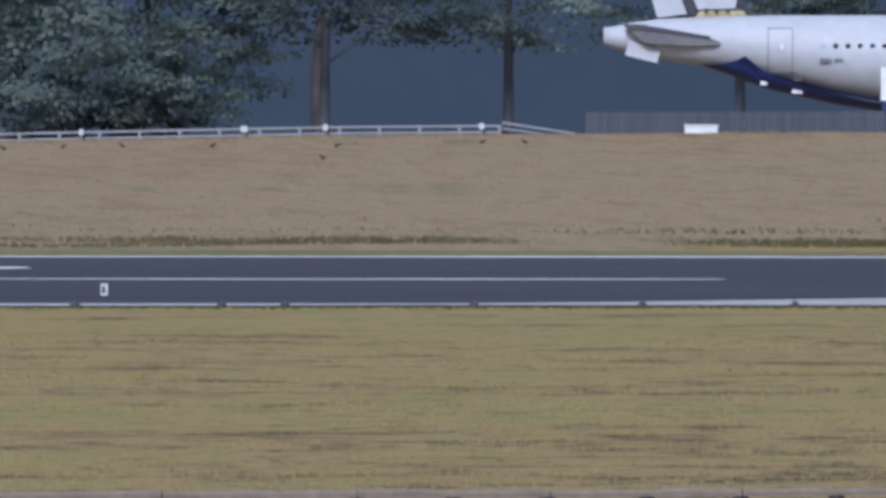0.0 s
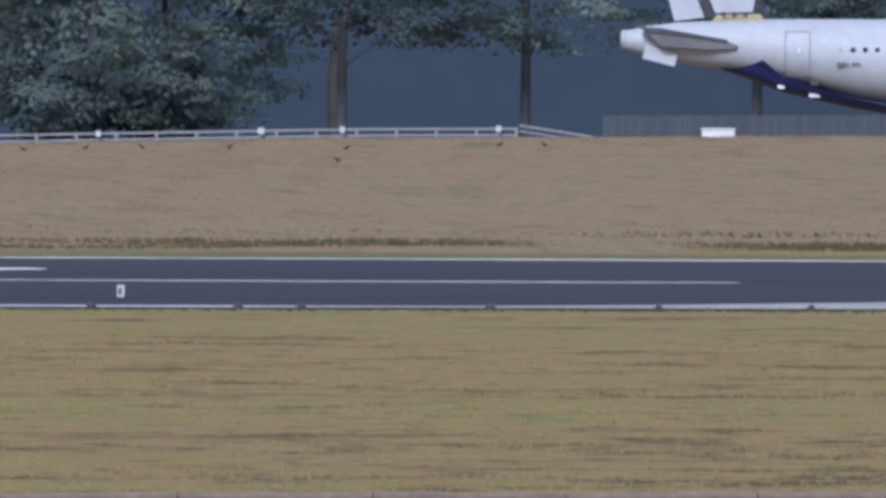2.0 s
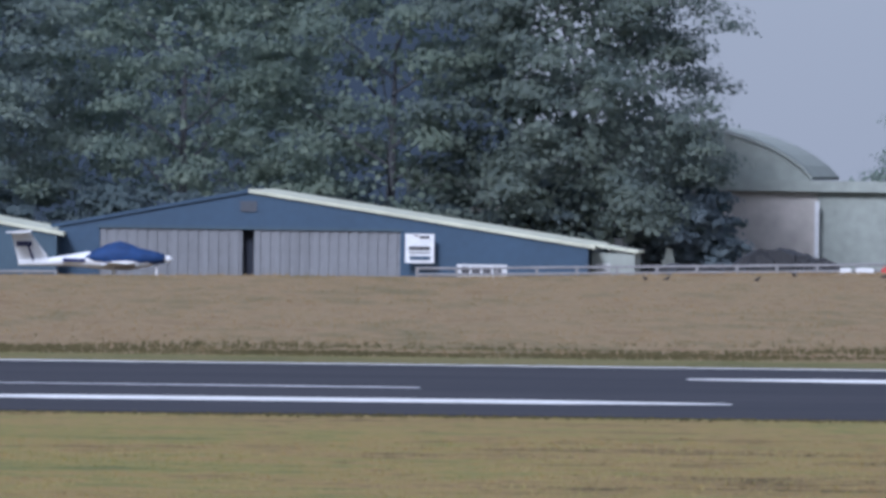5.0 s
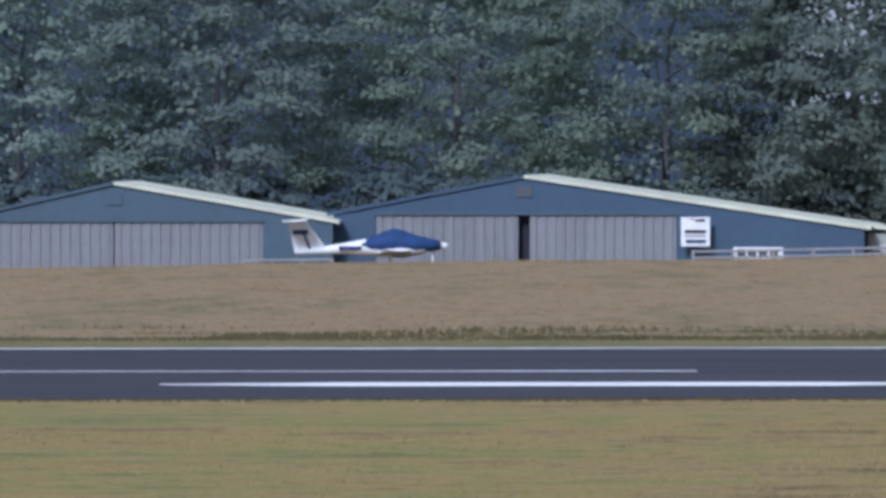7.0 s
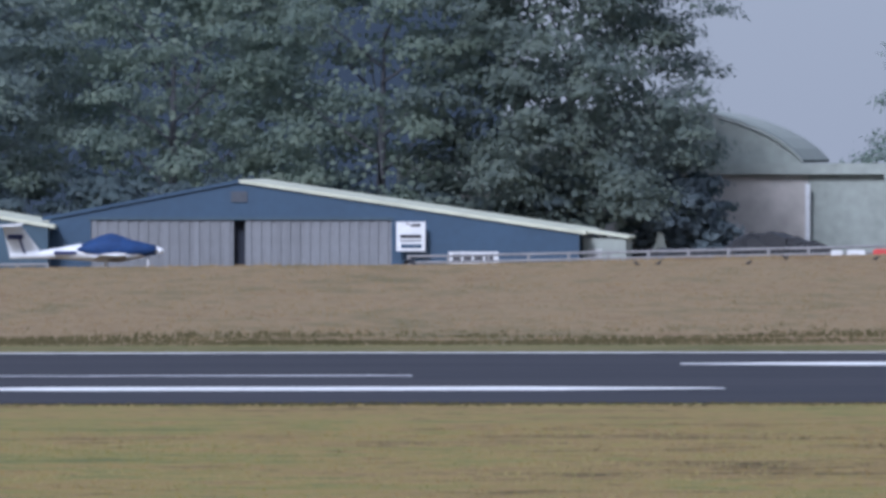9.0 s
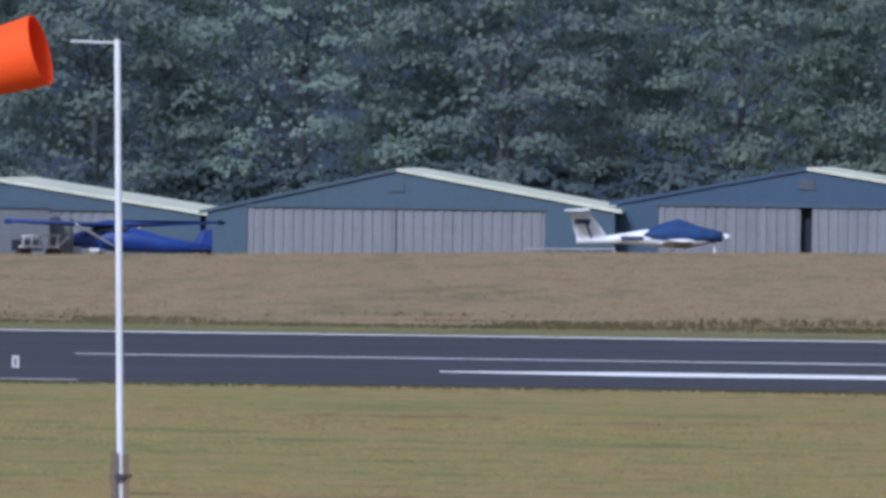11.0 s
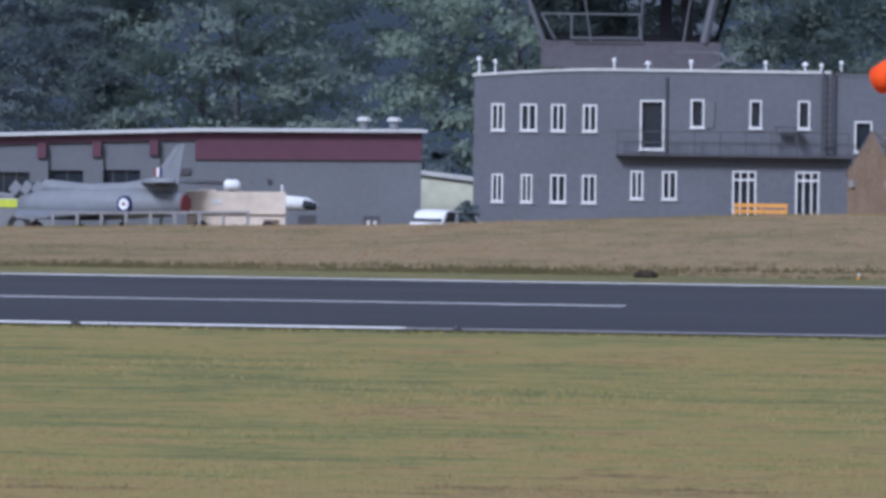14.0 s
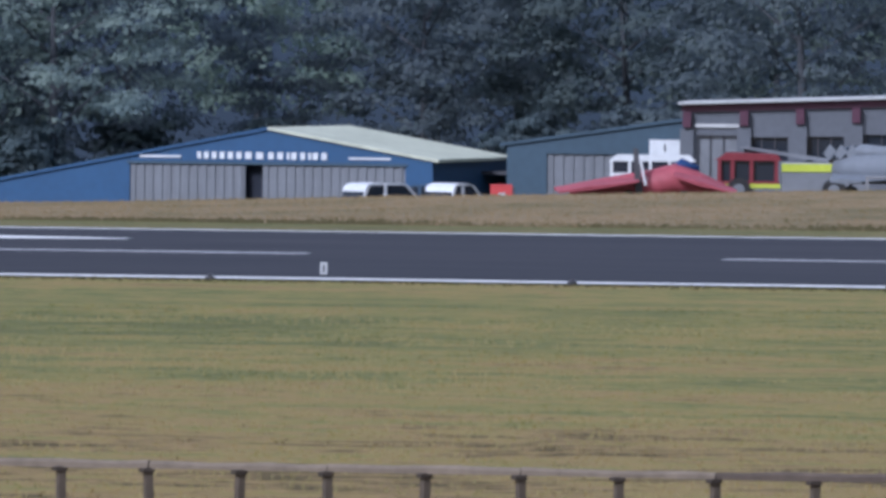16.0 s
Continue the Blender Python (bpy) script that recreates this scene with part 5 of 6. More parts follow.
part("tailplane", fin(bmesh.new(), [(5.6, 0, 2.25), (7.2, 0, 2.25)], [(6.7, -1.6, 2.3), (7.4, -1.6, 2.3)], 0.12), GREY_SKIN, hun)
part("tailplane", fin(bmesh.new(), [(5.6, 0, 2.25), (7.2, 0, 2.25)], [(6.7, 1.6, 2.3), (7.4, 1.6, 2.3)], 0.12), GREY_SKIN, hun)
part("wing", fin(bmesh.new(), [(0.6, -0.5, 1.05), (4.6, -0.5, 1.0)], [(3.0, -4.6, 0.85), (4.4, -4.6, 0.85)], 0.26), GREY_SKIN, hun, "grey swept wing")
part("wing", fin(bmesh.new(), [(0.6, 0.5, 1.05), (4.6, 0.5, 1.0)], [(3.0, 4.6, 0.85), (4.4, 4.6, 0.85)], 0.26), GREY_SKIN, hun, "grey swept wing")
part("jet_pipe", loft(bmesh.new(), [((7.45, 0, 1.42), 0.38, 0.4), ((7.6, 0, 1.42), 0.36, 0.38)], 16), RED, hun, "red jet pipe cover")
for o in hun.children:
    o.data.transform(Matrix.Scale(1.12, 4, (1, 0, 0)))
for r, mt, y in ((0.34, NAVY, -0.69), (0.23, WHITE, -0.71), (0.08, RED, -0.73)):
    part("roundel", tube(bmesh.new(), (5.95, y, 1.38), (5.95, y + 0.25, 1.38), r, n=18), mt, hun, "round painted marking")
for k, mt in enumerate((RED, WHITE, NAVY)):
    part("fin_flash", B(7.0 + 0.12 * k, 7.12 + 0.12 * k, -0.1, 0.1, 2.5, 2.85), mt, hun, "small fin flash")
for x in (0.2, 0.75, 1.3):
    part("open_panel", box(bmesh.new(), -0.2, 0.2, -0.02, 0.02, 0, 0.5), GREY_SKIN, hun, "raised access panel", pose(x, -0.3, 1.75, 0, 40, 0))
for x, y in ((4.4, -1.6), (4.4, 1.6), (1.2, 0)):
    leg = part("landing_gear", tube(bmesh.new(), (x, y, 0.3), (x, y, 1.0), 0.08, n=6), GREY_SKIN, hun)
    part("wheel", tube(bmesh.new(), (x, y - 0.1, 0.3), (x, y + 0.1, 0.3), 0.3, n=12), RUBBER, leg)

redjet = thing("red_aircraft", spot(-10.92, 372, 0), "faded red aircraft under covers with black and white fin", "aircraft")
part("fuselage", loft(bmesh.new(), [((-3.0, 0, 0.45), 0.25, 0.25), ((-1.5, 0, 0.55), 0.5, 0.45), ((0.4, 0, 0.75), 0.7, 0.6), ((1.2, 0, 0.95), 0.72, 0.62), ((2.2, 0, 0.7), 0.6, 0.55), ((3.6, 0, 0.4), 0.2, 0.2)], 16), PINK_RED, redjet)
part("canopy_cover", loft(bmesh.new(), [((0.9, 0.3, 1.25), 0.2, 0.15), ((1.5, 0.3, 1.5), 0.36, 0.28), ((2.2, 0.3, 1.35), 0.2, 0.14)], 12), COVER_BLUE, redjet, "blue canopy cover")
part("wing", fin(bmesh.new(), [(-3.6, -0.6, 0.55), (-0.2, -0.4, 1.0)], [(-3.4, -1.6, 0.4), (-0.2, -1.6, 0.85)], 0.22), PINK_RED, redjet, "faded red wing")
part("wing", fin(bmesh.new(), [(1.2, -0.5, 1.25), (3.7, -0.5, 0.55)], [(1.2, -1.6, 1.05), (3.7, -1.6, 0.4)], 0.22), PINK_RED, redjet, "faded red wing")
part("fin", fin(bmesh.new(), [(0.0, -1.0, 0.2), (-0.35, -1.0, 0.2)], [(-0.25, -1.0, 2.15), (-0.45, -1.0, 2.2)], 0.1), IRON, redjet, "black fin blade")
part("fin_edge", fin(bmesh.new(), [(0.12, -1.02, 0.7), (0.02, -1.02, 0.7)], [(-0.12, -1.02, 1.8), (-0.22, -1.02, 1.8)], 0.1), WHITE, redjet, "white fin edge")
for x, y in ((-0.6, -0.7), (1.6, -0.7), (0.5, 0.6)):
    part("wheel", tube(bmesh.new(), (x, y - 0.08, 0.25), (x, y + 0.08, 0.25), 0.25, n=12), RUBBER, redjet)

# ---- vehicles ----


def wheels(owner, xs, y0, y1, r=0.36):
    for x in xs:
        for y in (y0, y1):
            w = part("wheel", tube(bmesh.new(), (x, y - 0.1, r), (x, y + 0.1, r), r, n=16), RUBBER, owner)
            part("hub", tube(bmesh.new(), (x, y - 0.12, r), (x, y + 0.12, r), r * 0.5, n=10), DOOR_GREY, w)


def car(name, m, length, roof0, roof1, label, category, paint=None, height=1.75, hood=1.05):
    paint = paint or WHITE
    c = thing(name, m, label, category)
    h, L = height, length
    part("body", prism(bmesh.new(), [(0, 0.35), (L, 0.35), (L, hood - 0.1), (L - 0.15, hood), (0.15, hood), (0, hood - 0.15)], -0.85, 0.85), paint, c)
    part("cabin", prism(bmesh.new(), [(roof0 - 0.1, hood), (roof1 + 0.75, hood), (roof1, h - 0.06), (roof0 + 0.15, h - 0.06)], -0.76, 0.76), PANE, c, "dark side glazing")
    part("roof", prism(bmesh.new(), [(roof0 - 0.02, h - 0.34), (roof0 + 0.04, h - 0.15), (roof0 + 0.16, h - 0.05), (roof0 + 0.36, h + 0.01), ((roof0 + roof1) / 2, h + 0.04), (roof1 - 0.25, h + 0.01), (roof1 + 0.08, h - 0.09), (roof1 - 0.25, h - 0.07), (roof0 + 0.36, h - 0.07), (roof0 + 0.16, h - 0.14), (roof0 + 0.06, h - 0.34)], -0.78, 0.78), paint, c)
    for a, b in ((roof0 - 0.08, roof0 + 0.18), ((roof0 + roof1) / 2, (roof0 + roof1) / 2), (roof1 + 0.72, roof1)):
        part("pillar", prism(bmesh.new(), [(a - 0.07, hood), (a + 0.07, hood), (b + 0.07, h - 0.05), (b - 0.07, h - 0.05)], -0.8, -0.74), paint, c)
    part("light", B(L - 0.02, L + 0.03, -0.8, -0.5, 0.7, 0.9), WHITE, c, "headlight")
    part("bumper", B(-0.06, L + 0.06, -0.8, 0.8, 0.35, 0.5), IRON, c, "dark bumper")
    wheels(c, (L * 0.2, L * 0.8), -0.82, 0.82)
    return c


car("estate_car", spot(-12.72, 402, 38), 4.2, 0.15, 2.4, "white estate car parked before the hangars", "car")
car("pickup_truck", spot(-12.26, 400, 50), 4.4, 0.9, 2.2, "white pickup truck parked before the hangars", "truck")
car("hatchback", spot(-12.4, 409, -15), 3.6, 0.3, 1.6, "pale blue small car behind the pickup", "car", paint=BLUE_SHEET, height=1.85)
kiosk = thing("red_cabinet", spot(-11.8, 405, 0), "small red cabinet with a pale panel", "cabinet")
part("body", B(-0.45, 0.5, 0, 0.8, 0, 1.1), BRICK_RED, kiosk)
part("panel", B(-0.1, 0.2, -0.03, 0, 0.2, 0.75), OFFWHITE, kiosk)
part("leg", B(0.5, 0.62, 0, 0.8, 0, 1.0), IRON, kiosk)
van = thing("white_van", spot(-11.13, 385, 0), "white crew van with windows behind the red aircraft", "van")
part("body", B(0, 3.5, 0, 1.8, 0.35, 1.25), WHITE, van)
part("cabin", B(0.05, 3.3, 0.03, 1.77, 1.25, 1.75), PANE, van, "dark windows")
part("roof", prism(bmesh.new(), [(-0.05, 1.72), (3.55, 1.72), (3.3, 1.98), (0.3, 1.98)], 0, 1.8), WHITE, van, "white raised roof")
for x in (0.0, 0.75, 1.6, 2.4, 3.25):
    part("pillar", B(x, x + 0.12, -0.02, 0.05, 1.25, 1.74), WHITE, van)
wheels(van, (0.8, 2.8), 0.0, 1.8)
fire = thing("fire_engine", spot(-10.47, 392, 0), "red fire engine with lime stripe and silver body", "truck")
cabin = part("cab", B(0, 2.6, 0, 2.3, 0.55, 0.85), RED, fire, "red cab")
part("cab_roof", prism(bmesh.new(), [(-0.1, 1.72), (2.7, 1.72), (2.5, 2.0), (0.4, 2.05)], -0.05, 2.35), RED, fire, "red cab roof")
part("cab_window", B(0.1, 2.4, 0.15, 2.2, 0.85, 1.72), PANE, fire, "dark cab windows")
for x in (0.0, 0.55, 1.35, 2.4):
    part("pillar", B(x, x + 0.16, -0.02, 0.14, 0.8, 1.74), RED, fire)
part("stripe", B(-0.05, 2.65, -0.03, 0, 0.56, 0.74), LIME, fire, "lime reflective stripe")
part("body", B(2.7, 6.2, 0, 2.3, 0.4, 1.25), DOOR_GREY, fire, "silver locker body")
part("stripe", B(2.7, 6.2, -0.04, 0.0, 1.27, 1.6), LIME, fire, "lime reflective stripe")
part("locker_top", B(2.7, 6.2, 0.02, 2.3, 1.25, 1.62), OFFWHITE, fire)
part("ladder", prism(bmesh.new(), [(0.9, 2.25), (1.2, 2.3), (4.4, 1.85), (6.1, 1.8), (6.1, 1.68), (4.2, 1.7)], 0.6, 0.9), DOOR_GREY, fire, "grey folded ladder")
part("beacon", B(1.1, 1.7, 0.8, 1.3, 2.02, 2.2), IRON, fire, "dark roof beacon")
wheels(fire, (0.9, 4.9), 0.0, 2.3, 0.5)
tank = thing("generator_box", spot(-8.73, 375, 0), "beige boxy ground generator with white dome", "generator")
part("body", B(0, 4.0, 0, 1.8, 0.85, 1.75), BEIGE, tank)
part("base", B(0.02, 3.98, 0.05, 1.75, 0.1, 0.83), BEIGE, tank, "beige lower skirt")
part("seam", B(-0.02, 4.02, -0.02, 0.0, 0.82, 0.87), TIMBER, tank)
part("panel", B(1.0, 1.45, -0.03, 0, 1.25, 1.45), OFFWHITE, tank)
part("panel", B(3.1, 3.7, -0.03, 0, 0.45, 0.65), TIMBER, tank)
part("dome", loft(bmesh.new(), [((1.5, 0.6, 1.98), 0.2, 0.15), ((1.62, 0.6, 2.02), 0.3, 0.22), ((2.05, 0.6, 2.02), 0.3, 0.22), ((2.18, 0.6, 1.98), 0.2, 0.15)], 14), WHITE, tank, "white dome")
part("pipe", tube(bmesh.new(), (-0.1, 0.6, 2.12), (1.5, 0.6, 2.1), 0.08, n=8), IRON, tank, "dark pipe")
part("support", B(1.7, 1.95, 0.5, 0.7, 1.74, 1.95), TIMBER, tank)
part("aerial", tube(bmesh.new(), (3.85, 0.3, 1.75), (3.85, 0.3, 2.05), 0.04, n=6), WHITE, tank)
part("lid", B(0.5, 1.2, 0.3, 1.2, 1.75, 1.83), BEIGE, tank)
for x in (0.6, 3.3):
    part("wheel", tube(bmesh.new(), (x, -0.05, 0.3), (x, 0.1, 0.3), 0.3, n=12), RUBBER, tank)
nose = thing("white_jet", spot(-8.14, 382, 0), "white jet nose with dark canopy behind the generator", "aircraft")
part("fuselage", loft(bmesh.new(), [((-3.2, 0, 1.25), 0.4, 0.4), ((0, 0, 1.3), 0.38, 0.32), ((1.0, 0, 1.25), 0.32, 0.28), ((1.45, 0, 1.15), 0.15, 0.14)], 14), WHITE, nose)
part("canopy", loft(bmesh.new(), [((0.55, -0.05, 1.25), 0.2, 0.1), ((0.95, -0.08, 1.25), 0.3, 0.24), ((1.4, -0.05, 1.15), 0.16, 0.15)], 12), PANE, nose, "dark canopy")
part("intake", B(0.65, 1.4, -0.3, 0.3, 0.35, 0.8), IRON, nose, "dark equipment below")
part("stand", B(-0.2, 0.2, -0.2, 0.2, 0, 1.0), DOOR_GREY, nose)
bb = thing("black_box", spot(-7.59, 372, 0), "black two-panel equipment box on legs", "cabinet")
part("body", B(-0.33, 0.33, 0, 0.4, 0.2, 0.72), IRON, bb)
for x in (-0.2, 0.06):
    part("panel", B(x, x + 0.14, -0.02, 0, 0.32, 0.55), OFFWHITE, bb)
for x in (-0.3, 0.22):
    part("leg", B(x, x + 0.08, 0.05, 0.35, -0.1, 0.2), IRON, bb)
car("parked_car", spot(-7.26, 396, 55), 3.9, 0.3, 2.2, "white parked car between the buildings", "car", paint=WHITE, height=1.4, hood=0.9)
shrub = thing("shrub", spot(-7.0, 394, 0), "dark shrub beside the tower wall", "bush")
sc = new("foliage", crown_mesh("foliage", 77, 1.3, 0.8, 16, 30, 0.0, 0.14, LEAF_DARK, size=(0.15, 0.3)))
sc.parent = shrub

# ---- fences and posts ----


def rail_fence(az0, az1, r, step, high, mat, label, rails=(1.0, 0.55), thick=0.055):
    f = thing("rail_fence", pose(0, 0, 0), label, "fence")
    n = int(round((az1 - az0) / step))
    base = None
    pts = []
    for i in range(n + 1):
        m = spot(az0 + (az1 - az0) * i / n, r)
        pts.append(m)
        if base is None:
            base = part("post", B(-0.06, 0.06, -0.06, 0.06, -0.2, high), mat, f, "", m).data
        else:
            o = new("post", base)
            o.parent, o.matrix_basis = f, m
    for p, q in zip(pts, pts[1:]):
        for k in rails:
            g = bmesh.new()
            u, v = p.translation + Vector((0, 0, high * k - 0.06)), q.translation + Vector((0, 0, high * k - 0.06))
            tube(g, u, v, thick, thick, 5)
            part("rail", g, mat, f)
    return f


rail_fence(2.72, 12.55, 369, 0.2465, 0.62, PALE_TIMBER, "low pale timber post-and-rail fence", (1.0, 0.6))
rail_fence(-9.55, -8.35, 369, 0.155, 0.82, PALE_TIMBER, "low grey post-and-rail fence before the jet", (1.0,))
rail_fence(-0.05, 0.5, 369, 0.18, 0.42, PALE_TIMBER, "low grey rail fence", (1.0,))
end = thing("fence_end", spot(12.8, 369, 0), "sloping pale timber rails at the end of the fence", "fence")
part("rail", prism(bmesh.new(), [(-1.5, 0.5), (1.4, 0.08), (1.4, 0.16), (-1.5, 0.6)], 0, 0.08), PALE_TIMBER, end)
part("rail", prism(bmesh.new(), [(-1.5, 0.28), (0.5, 0.02), (0.5, 0.08), (-1.5, 0.36)], 0, 0.08), PALE_TIMBER, end)
pal = thing("board_fence", spot(13.08, 372, 0), "dark grey close-boarded fence before the airliner", "fence")
base = None
for i in range(110):
    z = 5 + float(np.interp(13.05 + i * 0.17 / 372 * 57.3, RIDGE_AZ, RIDGE_DIP)) * 372 - pal.matrix_basis.translation.z
    if base is None:
        base = part("board", B(0, 0.15, 0, 0.03, -1.2, 0.86), DARK_TIMBER, pal, "", pose(0, 0, z)).data
    else:
        o = new("board", base)
        o.parent, o.matrix_basis = pal, pose(0.17 * i, 0, z + rng.uniform(-0.01, 0.01))
for z in (0.3, 1.0):
    part("rail", B(0, 18.7, 0.03, 0.09, z, z + 0.1), DARK_TIMBER, pal)
wb = thing("white_plank", spot(13.79, 371, 0), "white painted board leaning on the dark fence", "board")
part("board", B(-0.65, 0.65, -0.05, 0.02, 0.0, 0.55), WHITE, wb)
part("edge", B(-0.68, 0.68, -0.08, -0.05, 0.48, 0.58), OFFWHITE, wb)
wp = thing("marker_post", spot(8.945, 367, 0), "white marker post beside the fence", "post")
part("post", B(-0.1, 0.1, -0.09, 0.09, -0.1, 0.66), OFFWHITE, wp)
part("cap", prism(bmesh.new(), [(-0.12, 0.66), (0.12, 0.66), (0.0, 0.74)], -0.12, 0.12), OFFWHITE, wp)
for az, w in ((10.98, 0.13), (12.44, 0.1), (11.48, 0.09), (9.98, 0.09)):
    s = thing("fence_sign", spot(az, 368.8, 0), "small white sign on the timber fence", "sign")
    part("board", B(-w, w, -0.14, -0.08, 0.44, 0.68), OFFWHITE, s)
    part("stake", B(-0.03, 0.03, -0.08, -0.04, -0.1, 0.4), PALE_TIMBER, s)
for az, mt, w, lab in ((5.352, WHITE, 0.24, "white plastic barrier block"), (5.47, WHITE, 0.38, "white plastic barrier block"), (5.68, BRICK_RED, 0.72, "red plastic barrier block")):
    s = thing("barrier_block", spot(az, 368, 0), lab, "barrier", "row of barrier blocks")
    part("body", prism(bmesh.new(), [(-w, -0.1), (w, -0.1), (w * 0.95, 0.3), (w * 0.8, 0.38), (-w * 0.8, 0.38), (-w * 0.95, 0.3)], -0.2, 0.2), mt, s)
    part("foot", B(-w, w, -0.28, 0.28, -0.12, 0.02), mt, s)
heap = thing("scrap_heap", spot(4.83, 395, 0), "low heap of dark sheeting before the old hangar", "heap")
hr = random.Random(8)
for i in range(34):
    x = hr.uniform(-3.4, 2.6)
    h = max(0.75, 1.5 * math.exp(-((x - 0.9) / 2.6) ** 2)) * hr.uniform(0.75, 1.0)
    w = hr.uniform(0.6, 1.2)
    g = prism(bmesh.new(), [(-w, -h - 0.1), (w, -h - 0.1), (w * 1.05, -0.35), (w * 0.4, -0.02), (w * 0.1, -0.1), (-w * 0.5, -0.05), (-w, -0.4)], -0.35, 0.35)
    part("sheet", g, SLATE_DARK, heap, "", pose(x, hr.uniform(0, 1.5), h, hr.uniform(-8, 8), hr.uniform(-9, 9), hr.uniform(-40, 40)))
rubble = thing("dry_bush", spot(6.45, 367.5, 0), "pale dead bush beside the fence", "bush")
tw_rng = random.Random(3)
for k in range(46):
    a, up, ln = tw_rng.uniform(0, 6.28), tw_rng.uniform(0.15, 1.2), tw_rng.uniform(0.4, 0.95)
    foot = (tw_rng.uniform(-0.25, 0.3), tw_rng.uniform(-0.2, 0.2), -0.05)
    tip = (foot[0] + ln * math.cos(a) * math.cos(up) - 0.15, foot[1] + ln * math.sin(a) * math.cos(up), ln * math.sin(up))
    part("twig", tube(bmesh.new(), foot, tip, 0.045, 0.02, 5), PALE_STRAW, rubble)
sk = thing("stone_ruin", spot(4.28, 424, 0), "pale broken wall seen between the trees", "wall")
part("wall", prism(bmesh.new(), [(-0.42, -0.2), (0.4, -0.2), (0.34, 0.7), (0.16, 0.95), (0.05, 1.5), (-0.2, 1.62), (-0.3, 1.1), (-0.42, 0.9)], 0, 0.4), GREEN_GREY, sk)
cream = thing("cream_house", spot(-14.85, 449, 0), "cream building glimpsed behind the trees", "house")
part("wall", B(-3.6, 1.0, 0, 6, -0.4, 3.3), BEIGE, cream)
part("roof", prism(bmesh.new(), [(-3.9, 3.3), (1.3, 3.3), (-1.3, 4.9)], -0.3, 6.3), TILES, cream)

# ---- runway boards and lamps ----
for az, y, mark in ((10.126, 190.5, 1), (-3.166, 192.0, 0), (-12.884, 187.0, 0)):
    s = thing("runway_board", pose(y * math.tan(radians(az)), y, 0.02, 0, 0, -az), "small white runway marker board on a stake", "sign", "runway marker boards")
    part("board", B(-0.075, 0.075, 0, 0.04, 0.05, 0.3), OFFWHITE, s)
    part("stake", B(-0.025, 0.025, 0.04, 0.08, 0, 0.3), IRON, s)
    part("marking_bar", B(-0.045 if mark else -0.02, 0.02, -0.01, 0, 0.1, 0.24), IRON, s, "dark bar")
for az, y in ((6.954, 238.0), (-4.6, 238.0)):
    s = thing("edge_marker", pose(y * math.tan(radians(az)), y, gz(y * math.tan(radians(az)), y), 0, 0, -az), "small pale edge marker in the verge", "marker", "runway edge markers")
    part("stake", tube(bmesh.new(), (0, 0, 0), (0.03, 0, 0.14), 0.03, n=6), ORANGE_YELLOW, s)
    part("cap", tube(bmesh.new(), (0.03, 0, 0.14), (0.05, 0, 0.2), 0.045, 0.035, n=8), OFFWHITE, s)
lamp = None
for x in (-44.5, -37.0, -30.5, -22.8, 27.5, 32.3, 35.3, 36.6, 40.5, 44.0, 47.2):
    m = pose(x, 184.2, 0.02)
    if lamp is None:
        lamp = thing("edge_lamp", m, "small dark runway edge lamp", "lamp", "runway edge lamps")
        part("base", tube(bmesh.new(), (0, 0, 0), (0, 0, 0.05), 0.1, n=8), IRON, lamp)
        part("dome", tube(bmesh.new(), (0, 0, 0.05), (0, 0, 0.11), 0.06, 0.04, n=8), IRON, lamp)
    else:
        copy_thing(lamp, m)
tuft = thing("weed", pose(185.2 * math.tan(radians(8.36)), 186.2, 0.02), "dark weed clump at the runway edge", "plant")
sc = new("leaves", crown_mesh("leaves", 91, 0.2, 0.26, 8, 30, 0.0, 0.07, LEAF, size=(0.05, 0.09)))
sc.parent = tuft
hump = thing("edge_lump", pose(236.5 * math.tan(radians(-5.907)), 236.5, 0.0), "dark turf lump in the runway verge", "turf")
sc = new("turf", crown_mesh("turf", 92, 0.18, 0.5, 10, 30, 0.0, 0.1, DARK_OAK, size=(0.06, 0.12)))
sc.parent = hump

# ---- low post-and-rail fence along the grass ----
RAIL_WOOD = material("grey_weathered_rail", (0.18, 0.145, 0.112), 0.92, grain=9, coarse=1.6, dark=0.65, bump=0.4)
DARK_RAIL = material("dark_brown_rail", (0.1, 0.077, 0.062), 0.92, grain=9, coarse=2.2, dark=0.5, bump=0.4)
br = random.Random(4)
fence = thing("rail_fence", pose(0, 92.0, 0), "low weathered timber fence with square posts and a grey top rail", "fence")
post_data = cap_data = None
post_x = [-20.98 + (1.0 if i > 5 else 0.93) * (i - 6) for i in range(58)]
for x in post_x:
    m = pose(x, 0, 0, br.uniform(-1.5, 1.5), br.uniform(-2, 2), 40 + br.uniform(-6, 6))
    if post_data is None:
        post = part("post", B(-0.04, 0.04, -0.04, 0.04, -0.2, 0.54), BOLLARD_WOOD, fence)
        cap = part("cap", prism(bmesh.new(), [(-0.085, 0.538), (0.048, 0.538), (0.048, 0.572), (0.03, 0.585), (-0.08, 0.58)], -0.06, 0.05), DARK_OAK, post, "dark weathered top")
        post_data, cap_data = post.data, cap.data
    else:
        post = new("post", post_data)
        post.parent = fence
        cap = new("cap", cap_data)
        cap.parent = post
    post.matrix_local = m
